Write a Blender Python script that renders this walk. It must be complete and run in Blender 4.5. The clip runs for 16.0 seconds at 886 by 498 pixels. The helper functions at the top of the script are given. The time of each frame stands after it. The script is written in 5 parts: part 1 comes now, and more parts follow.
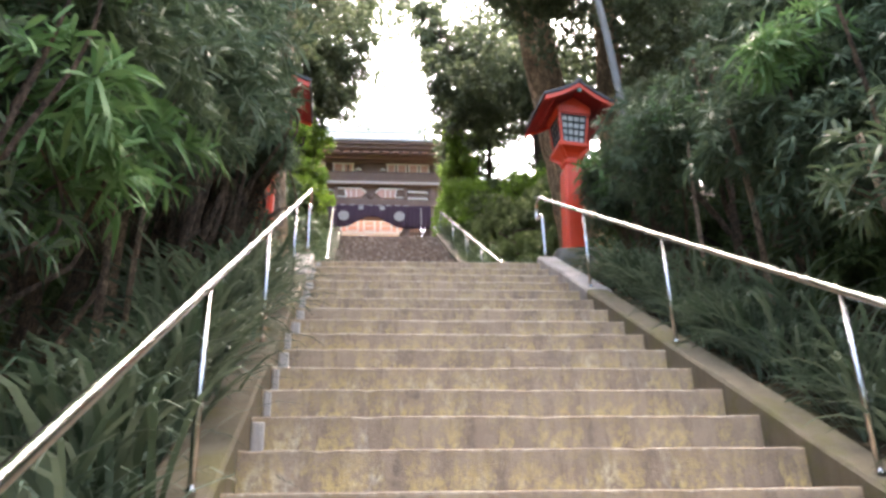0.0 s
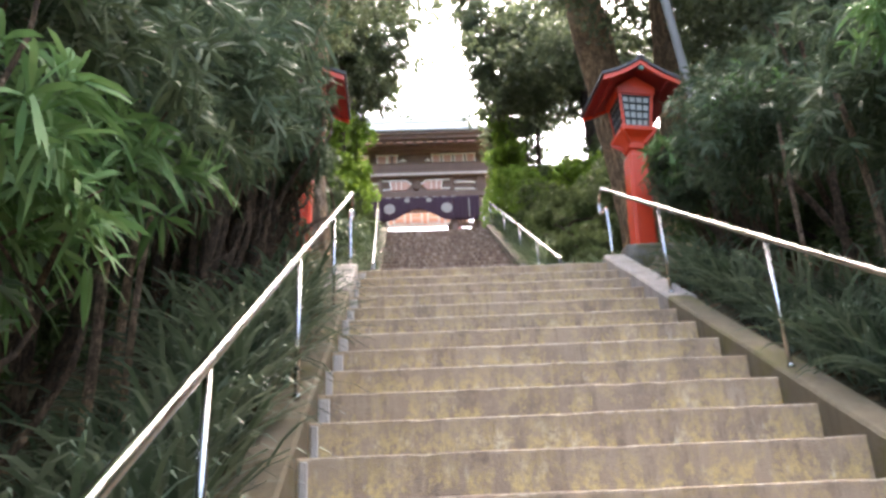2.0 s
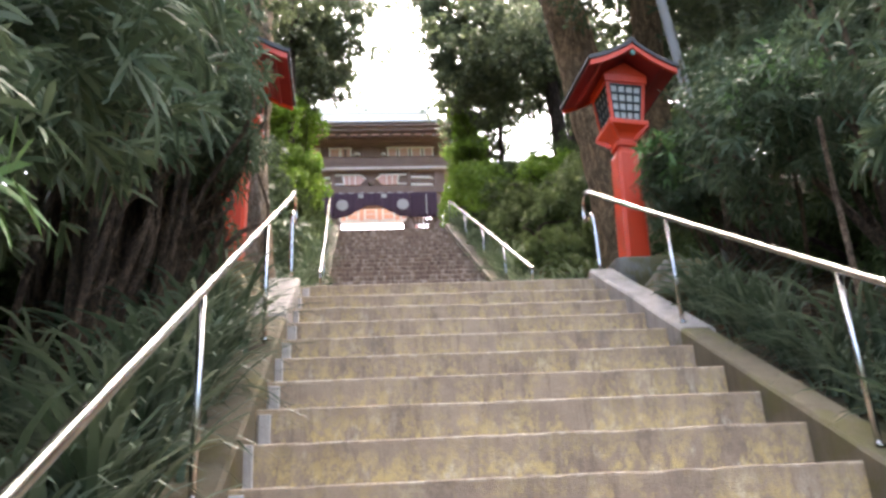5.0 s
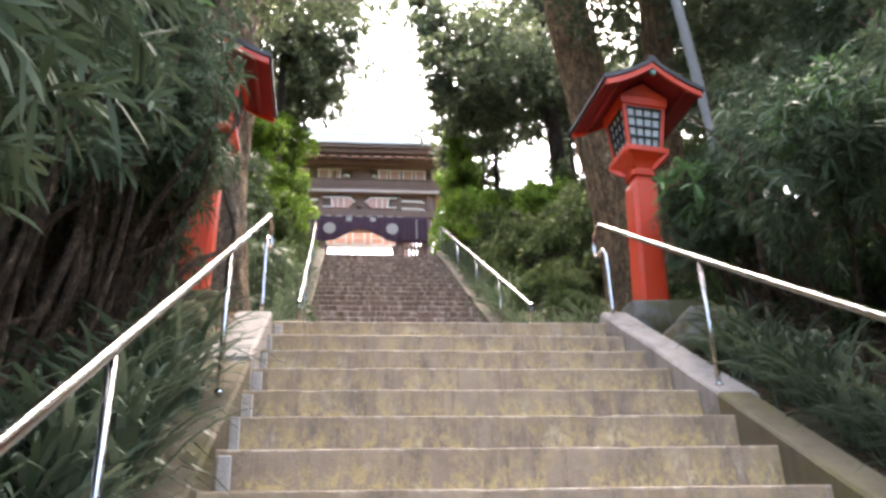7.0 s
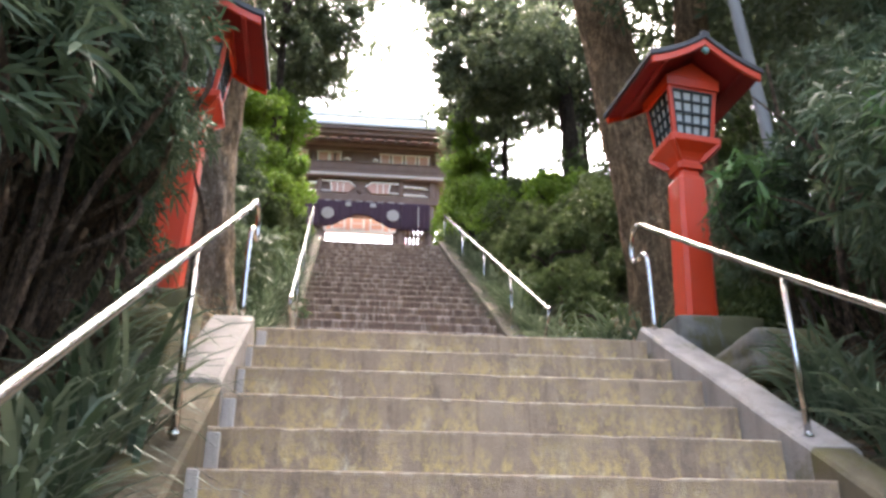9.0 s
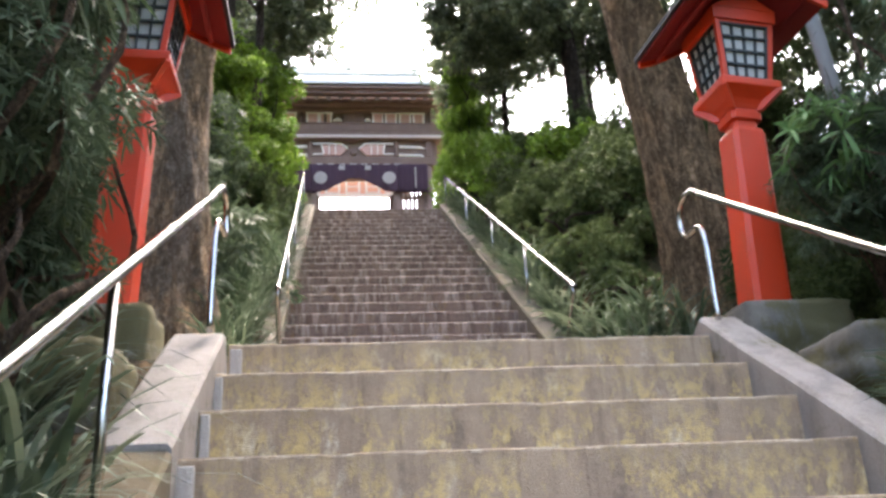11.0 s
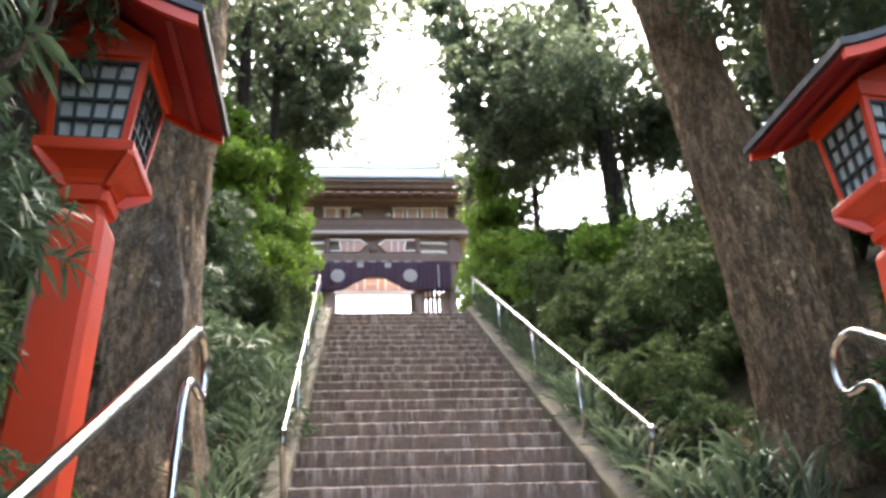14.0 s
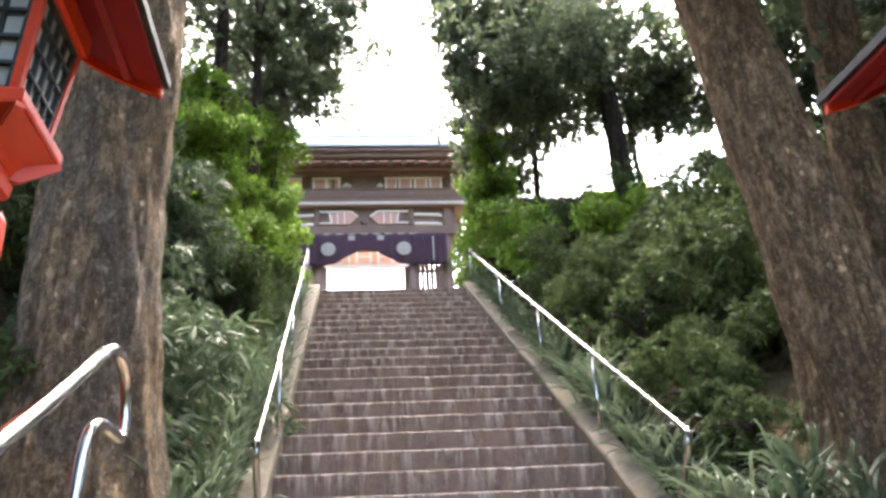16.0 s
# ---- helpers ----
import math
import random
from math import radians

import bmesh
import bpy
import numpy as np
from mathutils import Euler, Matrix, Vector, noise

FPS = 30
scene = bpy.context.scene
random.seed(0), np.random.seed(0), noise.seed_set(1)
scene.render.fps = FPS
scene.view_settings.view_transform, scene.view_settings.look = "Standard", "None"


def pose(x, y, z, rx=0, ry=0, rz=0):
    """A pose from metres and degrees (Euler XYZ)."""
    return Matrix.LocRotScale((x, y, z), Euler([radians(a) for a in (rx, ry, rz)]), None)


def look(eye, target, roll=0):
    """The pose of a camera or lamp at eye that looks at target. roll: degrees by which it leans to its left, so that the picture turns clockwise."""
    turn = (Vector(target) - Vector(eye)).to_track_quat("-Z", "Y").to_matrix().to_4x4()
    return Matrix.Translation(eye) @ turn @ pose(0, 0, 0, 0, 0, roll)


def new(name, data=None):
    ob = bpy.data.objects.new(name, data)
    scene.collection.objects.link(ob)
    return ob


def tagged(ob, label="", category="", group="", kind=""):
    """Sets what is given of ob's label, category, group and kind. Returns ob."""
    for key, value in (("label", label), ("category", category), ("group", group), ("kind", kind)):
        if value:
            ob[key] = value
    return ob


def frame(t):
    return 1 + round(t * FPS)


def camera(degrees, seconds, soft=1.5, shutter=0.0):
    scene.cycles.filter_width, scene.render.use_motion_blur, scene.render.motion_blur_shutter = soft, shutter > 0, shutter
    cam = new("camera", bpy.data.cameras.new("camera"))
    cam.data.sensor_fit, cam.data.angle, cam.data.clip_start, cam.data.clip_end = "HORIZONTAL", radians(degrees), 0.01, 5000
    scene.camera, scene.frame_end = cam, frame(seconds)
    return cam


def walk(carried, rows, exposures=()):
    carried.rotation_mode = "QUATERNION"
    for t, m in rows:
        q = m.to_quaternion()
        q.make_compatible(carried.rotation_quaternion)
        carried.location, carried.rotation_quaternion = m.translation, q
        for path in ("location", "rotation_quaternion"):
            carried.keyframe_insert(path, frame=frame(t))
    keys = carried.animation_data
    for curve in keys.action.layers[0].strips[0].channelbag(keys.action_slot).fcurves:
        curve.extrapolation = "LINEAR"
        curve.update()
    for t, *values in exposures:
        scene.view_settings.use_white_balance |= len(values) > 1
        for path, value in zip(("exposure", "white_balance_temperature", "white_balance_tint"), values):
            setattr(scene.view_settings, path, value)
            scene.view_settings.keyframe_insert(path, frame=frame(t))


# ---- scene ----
cam = camera(52.74, 16.0, soft=2.9)

# seconds, eye x y z, yaw, pitch, lean (degrees)
PATH = [
    (0.0, -0.640, -7.928, -3.467, -5.70, 24.33, -1.58),
    (0.5, -0.617, -7.796, -3.372, -5.52, 21.89, -3.08),
    (1.0, -0.589, -7.605, -3.196, -3.73, 23.81, -2.64),
    (1.5, -0.604, -7.439, -3.135, -2.67, 23.60, -2.39),
    (2.0, -0.632, -7.272, -2.984, -2.28, 23.50, -2.83),
    (2.5, -0.648, -7.184, -2.941, -3.83, 21.64, -3.36),
    (3.0, -0.632, -6.950, -2.867, -6.02, 23.36, -3.15),
    (3.5, -0.612, -6.782, -2.716, -5.76, 23.90, -1.78),
    (4.0, -0.625, -6.563, -2.617, -5.54, 23.93, -1.61),
    (4.2, -0.623, -6.509, -2.554, -5.97, 22.20, -1.80),
    (4.7, -0.623, -6.329, -2.445, -6.10, 23.68, -2.34),
    (5.2, -0.623, -6.130, -2.325, -5.21, 22.56, -3.95),
    (5.8, -0.623, -5.932, -2.205, -5.43, 23.64, -4.27),
    (6.3, -0.623, -5.752, -2.096, -5.65, 22.51, -5.31),
    (6.5, -0.625, -5.715, -2.085, -6.68, 22.38, -2.74),
    (7.0, -0.593, -5.508, -2.004, -6.39, 24.54, -1.80),
    (7.5, -0.587, -5.345, -1.902, -4.11, 22.54, -1.51),
    (8.0, -0.626, -5.118, -1.798, -4.54, 24.24, -0.62),
    (8.5, -0.627, -4.967, -1.709, -6.21, 22.74, -0.26),
    (8.7, -0.615, -4.865, -1.660, -6.27, 24.46, 0.26),
    (9.2, -0.603, -4.632, -1.508, -6.79, 23.24, -0.23),
    (9.8, -0.591, -4.399, -1.355, -6.31, 24.32, -1.43),
    (10.3, -0.580, -4.187, -1.217, -6.81, 23.16, -1.56),
    (10.8, -0.568, -3.975, -1.078, -7.11, 22.10, -2.40),
    (11.0, -0.569, -3.889, -1.044, -6.54, 20.76, -2.84),
    (11.5, -0.621, -3.717, -0.882, -7.14, 21.38, -3.64),
    (12.0, -0.624, -3.582, -0.803, -8.51, 23.06, -2.04),
    (12.5, -0.597, -3.358, -0.661, -6.79, 24.15, -2.28),
    (13.0, -0.602, -3.162, -0.613, -4.90, 24.53, -0.98),
    (13.5, -0.623, -2.988, -0.437, -4.64, 25.56, -2.29),
    (14.0, -0.607, -2.797, -0.349, -5.68, 26.62, -2.52),
    (14.5, -0.587, -2.627, -0.228, -3.51, 25.30, -2.44),
    (15.0, -0.605, -2.420, -0.136, -3.73, 25.30, -2.41),
    (15.5, -0.601, -2.314, -0.022, -6.18, 25.84, -3.06),
    (16.0, -0.563, -2.083, 0.048, -6.03, 24.65, -3.32),
]


def eye_pose(x, y, z, yaw, pitch, lean):
    return Matrix.Translation((x, y, z)) @ pose(0, 0, 0, 0, 0, yaw) @ pose(0, 0, 0, 90 + pitch, 0, 0) @ pose(0, 0, 0, 0, 0, lean)


walk(cam, [(r[0], eye_pose(*r[1:])) for r in PATH], [(0.0, 4.02, 7050, 14), (7.0, 4.03, 7030, 14), (11.0, 3.89, 6850, 12), (13.5, 3.98, 6700, 8), (16.0, 4.18, 6750, 10)])

# ---- light: bright overcast sky ----
SUN_UP, SUN_TURN = 66.0, 18.0    # degrees above the horizon; clockwise from +y
world = bpy.data.worlds.new("sky")
scene.world = world
world.use_nodes = True
wn = world.node_tree
sky = wn.nodes.new("ShaderNodeTexSky")
sky.sky_type = "NISHITA"
sky.sun_disc = False
sky.sun_elevation, sky.sun_rotation = radians(SUN_UP), radians(SUN_TURN)
sky.air_density, sky.dust_density, sky.ozone_density = 1.0, 6.0, 1.0
wn.links.new(sky.outputs[0], wn.nodes["Background"].inputs[0])
wn.nodes["Background"].inputs[1].default_value = 0.15
sun = new("sun", bpy.data.lights.new("sun", "SUN"))
sun.data.energy, sun.data.angle, sun.data.color = 0.9, radians(25), (1.0, 0.97, 0.92)
SUN_WAY = Vector((math.sin(radians(SUN_TURN)) * math.cos(radians(SUN_UP)), math.cos(radians(SUN_TURN)) * math.cos(radians(SUN_UP)), math.sin(radians(SUN_UP))))
sun.matrix_world = look(SUN_WAY * 60, (0, 0, 0))

# ---- the plan ----
RUN, RISE = 0.35, 0.2125           # lower flight; its top edge is at y = 0, z = 0
X0, X1 = -1.091, 1.107
RUN2, RISE2 = 0.3415, 0.2063       # upper flight
Y2, Z2 = 3.373, 0.955
XA, XB = -1.12, 1.03
LAND_Y = Y2 - 4 * RUN2
TOP_Y, TOP_Z = Y2 + 20 * RUN2, Z2 + 20 * RISE2
GATE_Y, GATE_X = 15.2, -0.37
FOOT_Y = -11.2


def line_z(y):
    """Height of the stairs' nosing line, landing and terraces."""
    if y < FOOT_Y:
        return FOOT_Y * RISE / RUN
    if y < 0:
        return y * RISE / RUN
    if y < LAND_Y - 0.22:
        return 0.0
    if y < TOP_Y:
        return Z2 + (y - Y2) * RISE2 / RUN2
    return TOP_Z


def ground_z(x, y):
    z = line_z(y)
    a = abs(x)
    if a < 1.3:
        return z - 0.5 if y < TOP_Y + 0.5 else z - 0.06
    bank = 0.0
    if y > 1.2 and x > 0:
        bank = min(max(a - 1.3, 0) * 0.55, 1.6) * min((y - 1.2) / 2.0, 1) * max(0.0, min(1, (TOP_Y + 2 - y) / 4))
    elif y > 1.2:
        bank = min(max(a - 1.3, 0) * 0.45, 1.2) * min((y - 1.2) / 2.0, 1) * max(0.0, min(1, (TOP_Y + 2 - y) / 4))
    else:
        bank = min(max(a - 1.3, 0) * 0.12, 1.0)
    if a < 60 and y < 60:
        bank += 0.09 * noise.noise((x * 0.9, y * 0.9, 0.0)) + 0.04 * noise.noise((x * 3.1, y * 3.1, 4.0))
    return z - 0.04 + bank


# ---- materials ----
def mat(name, base=(0.5, 0.5, 0.5), rough=0.6, metal=0.0, spec=0.5):
    m = bpy.data.materials.new(name)
    m.use_nodes = True
    b = m.node_tree.nodes["Principled BSDF"]
    b.inputs["Base Color"].default_value = (*base, 1)
    b.inputs["Roughness"].default_value = rough
    b.inputs["Metallic"].default_value = metal
    b.inputs["Specular IOR Level"].default_value = spec
    return m


class Nodes:
    """Short hand for wiring a material."""

    def __init__(self, m):
        self.t = m.node_tree
        self.b = self.t.nodes["Principled BSDF"]

    def add(self, kind, **values):
        n = self.t.nodes.new(kind)
        for k, v in values.items():
            n.inputs[k].default_value = v
        return n

    def link(self, a, b):
        self.t.links.new(a, b)

    def coords(self, kind="Object", scale=(1, 1, 1), shift=False):
        c = self.add("ShaderNodeTexCoord")
        m = self.add("ShaderNodeMapping")
        m.inputs["Scale"].default_value = scale
        self.link(c.outputs[kind], m.inputs["Vector"])
        if shift:
            info = self.add("ShaderNodeObjectInfo")
            mul = self.add("ShaderNodeVectorMath")
            mul.operation = "SCALE"
            mul.inputs[0].default_value = (37.0, 11.0, 23.0)
            self.link(info.outputs["Random"], mul.inputs["Scale"])
            self.link(mul.outputs[0], m.inputs["Location"])
        return m.outputs["Vector"]

    def noise(self, vec, scale, detail=4.0, rough=0.6, lo=0.35, hi=0.65):
        n = self.add("ShaderNodeTexNoise", Scale=scale, Detail=detail, Roughness=rough)
        self.link(vec, n.inputs["Vector"])
        return self.ramp(n.outputs["Fac"], lo, hi)

    def ramp(self, fac, lo, hi):
        r = self.add("ShaderNodeMapRange")
        r.interpolation_type = "SMOOTHSTEP"
        r.inputs["From Min"].default_value, r.inputs["From Max"].default_value = lo, hi
        self.link(fac, r.inputs["Value"])
        return r.outputs["Result"]

    def mix(self, fac, a, b, mode="MIX"):
        n = self.add("ShaderNodeMix")
        n.data_type, n.blend_type = "RGBA", mode
        if isinstance(fac, (int, float)):
            n.inputs["Factor"].default_value = fac
        else:
            self.link(fac, n.inputs["Factor"])
        for slot, v in (("A", a), ("B", b)):
            s = [i for i in n.inputs if i.name == slot and i.type == "RGBA"][0]
            if isinstance(v, tuple):
                s.default_value = (*v, 1)
            else:
                self.link(v, s)
        return [o for o in n.outputs if o.type == "RGBA"][0]

    def mul(self, a, b):
        n = self.add("ShaderNodeMath")
        n.operation = "MULTIPLY"
        self.link(a, n.inputs[0])
        if isinstance(b, (int, float)):
            n.inputs[1].default_value = b
        else:
            self.link(b, n.inputs[1])
        return n.outputs[0]

    def bump(self, height, strength=0.4, distance=0.01):
        n = self.add("ShaderNodeBump", Strength=strength, Distance=distance)
        self.link(height, n.inputs["Height"])
        self.link(n.outputs["Normal"], self.b.inputs["Normal"])


def step_material(name, base, dark, ochre, ochre_amount, pale, pale_amount, high):
    """Weathered concrete steps: broad soft bands, lichen spots, drip streaks, darkened treads and a pale nosing, worn
    and painted as lit.
    """
    m = mat(name, base, 0.85, spec=0.2)
    n = Nodes(m)
    sep = n.add("ShaderNodeSeparateXYZ")
    n.link(n.coords(), sep.inputs[0])
    z = sep.outputs["Z"]
    band = n.noise(n.coords(scale=(3.0, 1, 0.2), shift=True), 1.0, 4, 0.55, 0.32, 0.68)
    streak = n.noise(n.coords(scale=(11, 3, 0.7), shift=True), 1.0, 5, 0.65, 0.44, 0.60)
    mottle = n.noise(n.coords(shift=True), 9.0, 7, 0.75, 0.36, 0.66)
    speck = n.noise(n.coords(scale=(1, 1, 0.8), shift=True), 34.0, 6, 0.8, 0.40, 0.58)
    lich = n.noise(n.coords(scale=(8, 4, 4.2), shift=True), 1.0, 6, 0.7, 0.97 - ochre_amount, 1.05 - ochre_amount)
    drip = n.noise(n.coords(scale=(12, 4, 1.8) if high else (9, 4, 3.6), shift=True), 1.0, 7, 0.75, 0.66 - pale_amount, 0.78 - pale_amount)
    grain = n.noise(n.coords(), 150.0, 3, 0.7, 0.2, 0.8)
    low = n.ramp(z, 0.06, -0.17)
    c = n.mix(n.mul(band, 0.7), base, dark)
    c = n.mix(n.mul(streak, 0.22 if high else 0.35), c, tuple(v * 0.78 for v in dark))
    c = n.mix(n.mul(mottle, 0.5), c, tuple(v * 1.3 for v in base))
    c = n.mix(n.mul(n.mul(speck, streak), 0.5), c, tuple(v * 0.55 for v in dark))
    if high:
        c = n.mix(n.mul(n.mul(drip, n.ramp(z, -0.20, -0.01)), 0.75), c, pale)
        c = n.mix(n.mul(n.mul(lich, speck), 0.5), c, ochre)
    else:
        c = n.mix(n.mul(n.mul(n.mul(lich, speck), low), 0.85), c, ochre)
        c = n.mix(n.mul(n.mul(n.mul(drip, speck), low), 0.75), c, pale)
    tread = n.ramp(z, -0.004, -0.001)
    c = n.mix(n.mul(tread, 0.6), c, tuple(v * 0.6 for v in dark))      # treads painted darker to offset the bright sky light they catch
    c = n.mix(n.mul(grain, 0.22), c, (0.07, 0.06, 0.05))
    lip = n.mul(n.ramp(z, -0.021 if high else -0.015, -0.009), n.ramp(z, -0.001, -0.003))
    lip = n.mul(lip, n.noise(n.coords(shift=True), 11.0, 7, 0.8, 0.46, 0.62))
    c = n.mix(n.mul(lip, 0.8 if high else 0.42), c, tuple(v * 1.12 for v in pale))       # worn edge, with the light on the nosing painted in
    n.link(c, n.b.inputs["Base Color"])
    n.bump(n.mix(0.5, grain, mottle), 0.6, 0.006)
    return m


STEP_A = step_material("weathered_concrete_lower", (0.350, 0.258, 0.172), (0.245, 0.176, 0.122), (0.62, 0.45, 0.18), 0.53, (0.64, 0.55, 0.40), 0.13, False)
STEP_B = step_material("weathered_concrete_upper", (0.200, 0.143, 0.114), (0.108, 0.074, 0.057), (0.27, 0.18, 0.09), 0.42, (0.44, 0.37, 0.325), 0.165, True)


def cheek_material(name, pale, moss_lo):
    m = mat(name, pale, 0.9, spec=0.2)
    n = Nodes(m)
    moss = n.noise(n.coords(scale=(3, 1.2, 2)), 1.6, 6, 0.7, moss_lo, moss_lo + 0.14)
    stain = n.noise(n.coords(scale=(8, 8, 1)), 1.2, 5, 0.65, 0.4, 0.7)
    grain = n.noise(n.coords(), 90.0, 4, 0.7, 0.25, 0.75)
    c = n.mix(n.mul(stain, 0.6), pale, tuple(v * 0.55 for v in pale))
    c = n.mix(n.mul(moss, 0.8), c, (0.105, 0.095, 0.032))
    c = n.mix(n.mul(grain, 0.25), c, (0.06, 0.055, 0.045))
    n.link(c, n.b.inputs["Base Color"])
    n.bump(grain, 0.5, 0.005)
    return m


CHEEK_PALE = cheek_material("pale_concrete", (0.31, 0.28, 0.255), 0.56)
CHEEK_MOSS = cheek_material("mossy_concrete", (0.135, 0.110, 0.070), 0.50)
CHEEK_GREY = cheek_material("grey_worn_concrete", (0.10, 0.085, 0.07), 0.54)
MORTAR = cheek_material("pale_mortar", (0.50, 0.45, 0.39), 0.62)


def ground_material():
    m = mat("forest_soil", (0.05, 0.038, 0.025), 0.95, spec=0.1)
    n = Nodes(m)
    leaf = n.noise(n.coords(), 14.0, 5, 0.7, 0.48, 0.6)
    big = n.noise(n.coords(), 1.3, 4, 0.6, 0.4, 0.65)
    c = n.mix(leaf, (0.045, 0.034, 0.022), (0.12, 0.075, 0.04))
    c = n.mix(n.mul(big, 0.6), c, (0.035, 0.045, 0.018))
    n.link(c, n.b.inputs["Base Color"])
    n.bump(leaf, 0.8, 0.03)
    return m


SOIL = ground_material()


def bark_material(name, a, b, vertical=10.0, patches=0.35):
    """Furrowed bark: dark cracks between plates, and patches of the second colour."""
    m = mat(name, a, 0.92, spec=0.15)
    n = Nodes(m)
    furrow = n.noise(n.coords(scale=(vertical, vertical, vertical * 0.30), shift=True), 2.0, 6, 0.7, 0.42, 0.58)
    patch = n.noise(n.coords(scale=(1, 1, 0.45), shift=True), 3.0, 7, 0.7, 0.46, 0.56)
    crumb = n.noise(n.coords(scale=(1, 1, 0.7), shift=True), 22.0, 8, 0.85, 0.45, 0.56)
    spot = n.noise(n.coords(shift=True), 40.0, 5, 0.75, 0.56, 0.63)
    c = n.mix(n.mul(patch, patches), a, b)
    c = n.mix(n.mul(furrow, 0.75), c, tuple(x * 0.22 for x in a))
    c = n.mix(n.mul(crumb, 0.6), c, tuple(x * 0.16 for x in a))
    c = n.mix(n.mul(spot, 0.55), c, tuple(min(1.0, x * 1.9) for x in b))
    n.link(c, n.b.inputs["Base Color"])
    n.bump(n.mix(0.5, furrow, crumb), 1.0, 0.06)
    return m


BARK_PALE = bark_material("pale_thin_bark", (0.42, 0.30, 0.20), (0.30, 0.21, 0.14), 26.0)
BARK = bark_material("furrowed_bark", (0.52, 0.365, 0.225), (0.27, 0.235, 0.20), 10.0, 0.85)
BARK_BROWN = bark_material("brown_bark", (0.47, 0.31, 0.18), (0.34, 0.24, 0.15), 8.0, 0.7)
BARK_THIN = bark_material("thin_bark", (0.18, 0.125, 0.08), (0.12, 0.085, 0.058), 26.0)
BARK_DARK = bark_material("dark_bark", (0.085, 0.065, 0.05), (0.05, 0.042, 0.035))


def leaf_material(name, a, b, rough=0.38, through_light=0.25, spec=0.5):
    m = mat(name, a, rough, spec=spec)
    n = Nodes(m)
    geo = n.add("ShaderNodeNewGeometry")
    r = n.ramp(geo.outputs["Random Per Island"], 0.0, 1.0)
    info = n.add("ShaderNodeObjectInfo")
    patch = n.noise(n.coords("Object"), 2.0, 3, 0.6, 0.35, 0.65)
    c = n.mix(r, a, b)
    c = n.mix(n.mul(patch, 0.4), c, tuple(x * 0.6 for x in a))
    c = n.mix(n.mul(info.outputs["Random"], 0.25), c, tuple(x * 0.7 for x in b))
    n.link(c, n.b.inputs["Base Color"])
    tr = n.add("ShaderNodeBsdfTranslucent")
    n.link(c, tr.inputs["Color"])
    sh = n.add("ShaderNodeMixShader")
    sh.inputs[0].default_value = through_light
    out = n.t.nodes["Material Output"]
    n.link(n.b.outputs[0], sh.inputs[1])
    n.link(tr.outputs[0], sh.inputs[2])
    n.link(sh.outputs[0], out.inputs["Surface"])
    return m


LEAF_LONG = leaf_material("long_narrow_leaves", (0.046, 0.076, 0.040), (0.116, 0.156, 0.088), 0.48, 0.34, 0.13)
LEAF_FRESH = leaf_material("fresh_green_leaves", (0.10, 0.185, 0.02), (0.18, 0.29, 0.032), 0.45, 0.45, 0.3)
LEAF_NEW = leaf_material("new_narrow_leaves", (0.085, 0.178, 0.055), (0.155, 0.26, 0.098), 0.5, 0.35, 0.14)
LEAF_DARK = leaf_material("dark_evergreen_leaves", (0.072, 0.094, 0.050), (0.115, 0.142, 0.070), 0.5, 0.5, 0.3)
LEAF_MID = leaf_material("mid_green_leaves", (0.046, 0.072, 0.028), (0.096, 0.130, 0.048), 0.6, 0.35, 0.06)
LEAF_STRAP = leaf_material("strap_leaves", (0.050, 0.084, 0.046), (0.175, 0.215, 0.145), 0.45, 0.3, 0.2)
LEAF_DRY = leaf_material("dry_leaves", (0.20, 0.11, 0.05), (0.13, 0.075, 0.04), 0.8, 0.1)

STEEL = mat("polished_stainless_steel", (0.45, 0.45, 0.44), 0.15, 1.0)
sn = Nodes(STEEL)
sn.link(sn.ramp(sn.noise(sn.coords(scale=(1, 1, 1)), 3.0, 3, 0.5, 0.2, 0.8), -2.0, 7.0), sn.b.inputs["Roughness"])


def paint_material(name, base, faded, rough):
    m = mat(name, base, rough, spec=0.4)
    n = Nodes(m)
    wear = n.noise(n.coords(scale=(2, 2, 1), shift=True), 3.0, 5, 0.65, 0.45, 0.7)
    chip = n.noise(n.coords(shift=True), 16.0, 6, 0.75, 0.66, 0.70)
    fine = n.noise(n.coords(), 70.0, 3, 0.6, 0.3, 0.7)
    c = n.mix(n.mul(wear, 0.55), base, faded)
    c = n.mix(n.mul(chip, 0.6), c, tuple(v * 0.5 for v in base))
    n.link(c, n.b.inputs["Base Color"])
    n.bump(fine, 0.15, 0.002)
    return m


VERMILION = paint_material("vermilion_paint", (0.50, 0.040, 0.010), (0.40, 0.052, 0.020), 0.42)
# red with the shade under the lantern roofs put into its colour
SHADED_RED = paint_material("shaded_red_paint", (0.22, 0.012, 0.014), (0.17, 0.014, 0.016), 0.6)
ROOF_BLACK = paint_material("dark_roof_sheet", (0.035, 0.033, 0.033), (0.07, 0.065, 0.06), 0.55)
LATTICE = paint_material("dark_lattice", (0.022, 0.03, 0.03), (0.035, 0.045, 0.045), 0.5)
PAPER = paint_material("frosted_panel", (0.34, 0.345, 0.32), (0.26, 0.265, 0.245), 0.5)
GREEN_DISC = paint_material("green_metal", (0.06, 0.14, 0.11), (0.09, 0.13, 0.1), 0.5)
POLE_GREY = paint_material("grey_pole", (0.17, 0.165, 0.155), (0.12, 0.118, 0.11), 0.8)
WOOD_DARK = paint_material("old_dark_timber", (0.185, 0.122, 0.100), (0.25, 0.168, 0.138), 0.75)
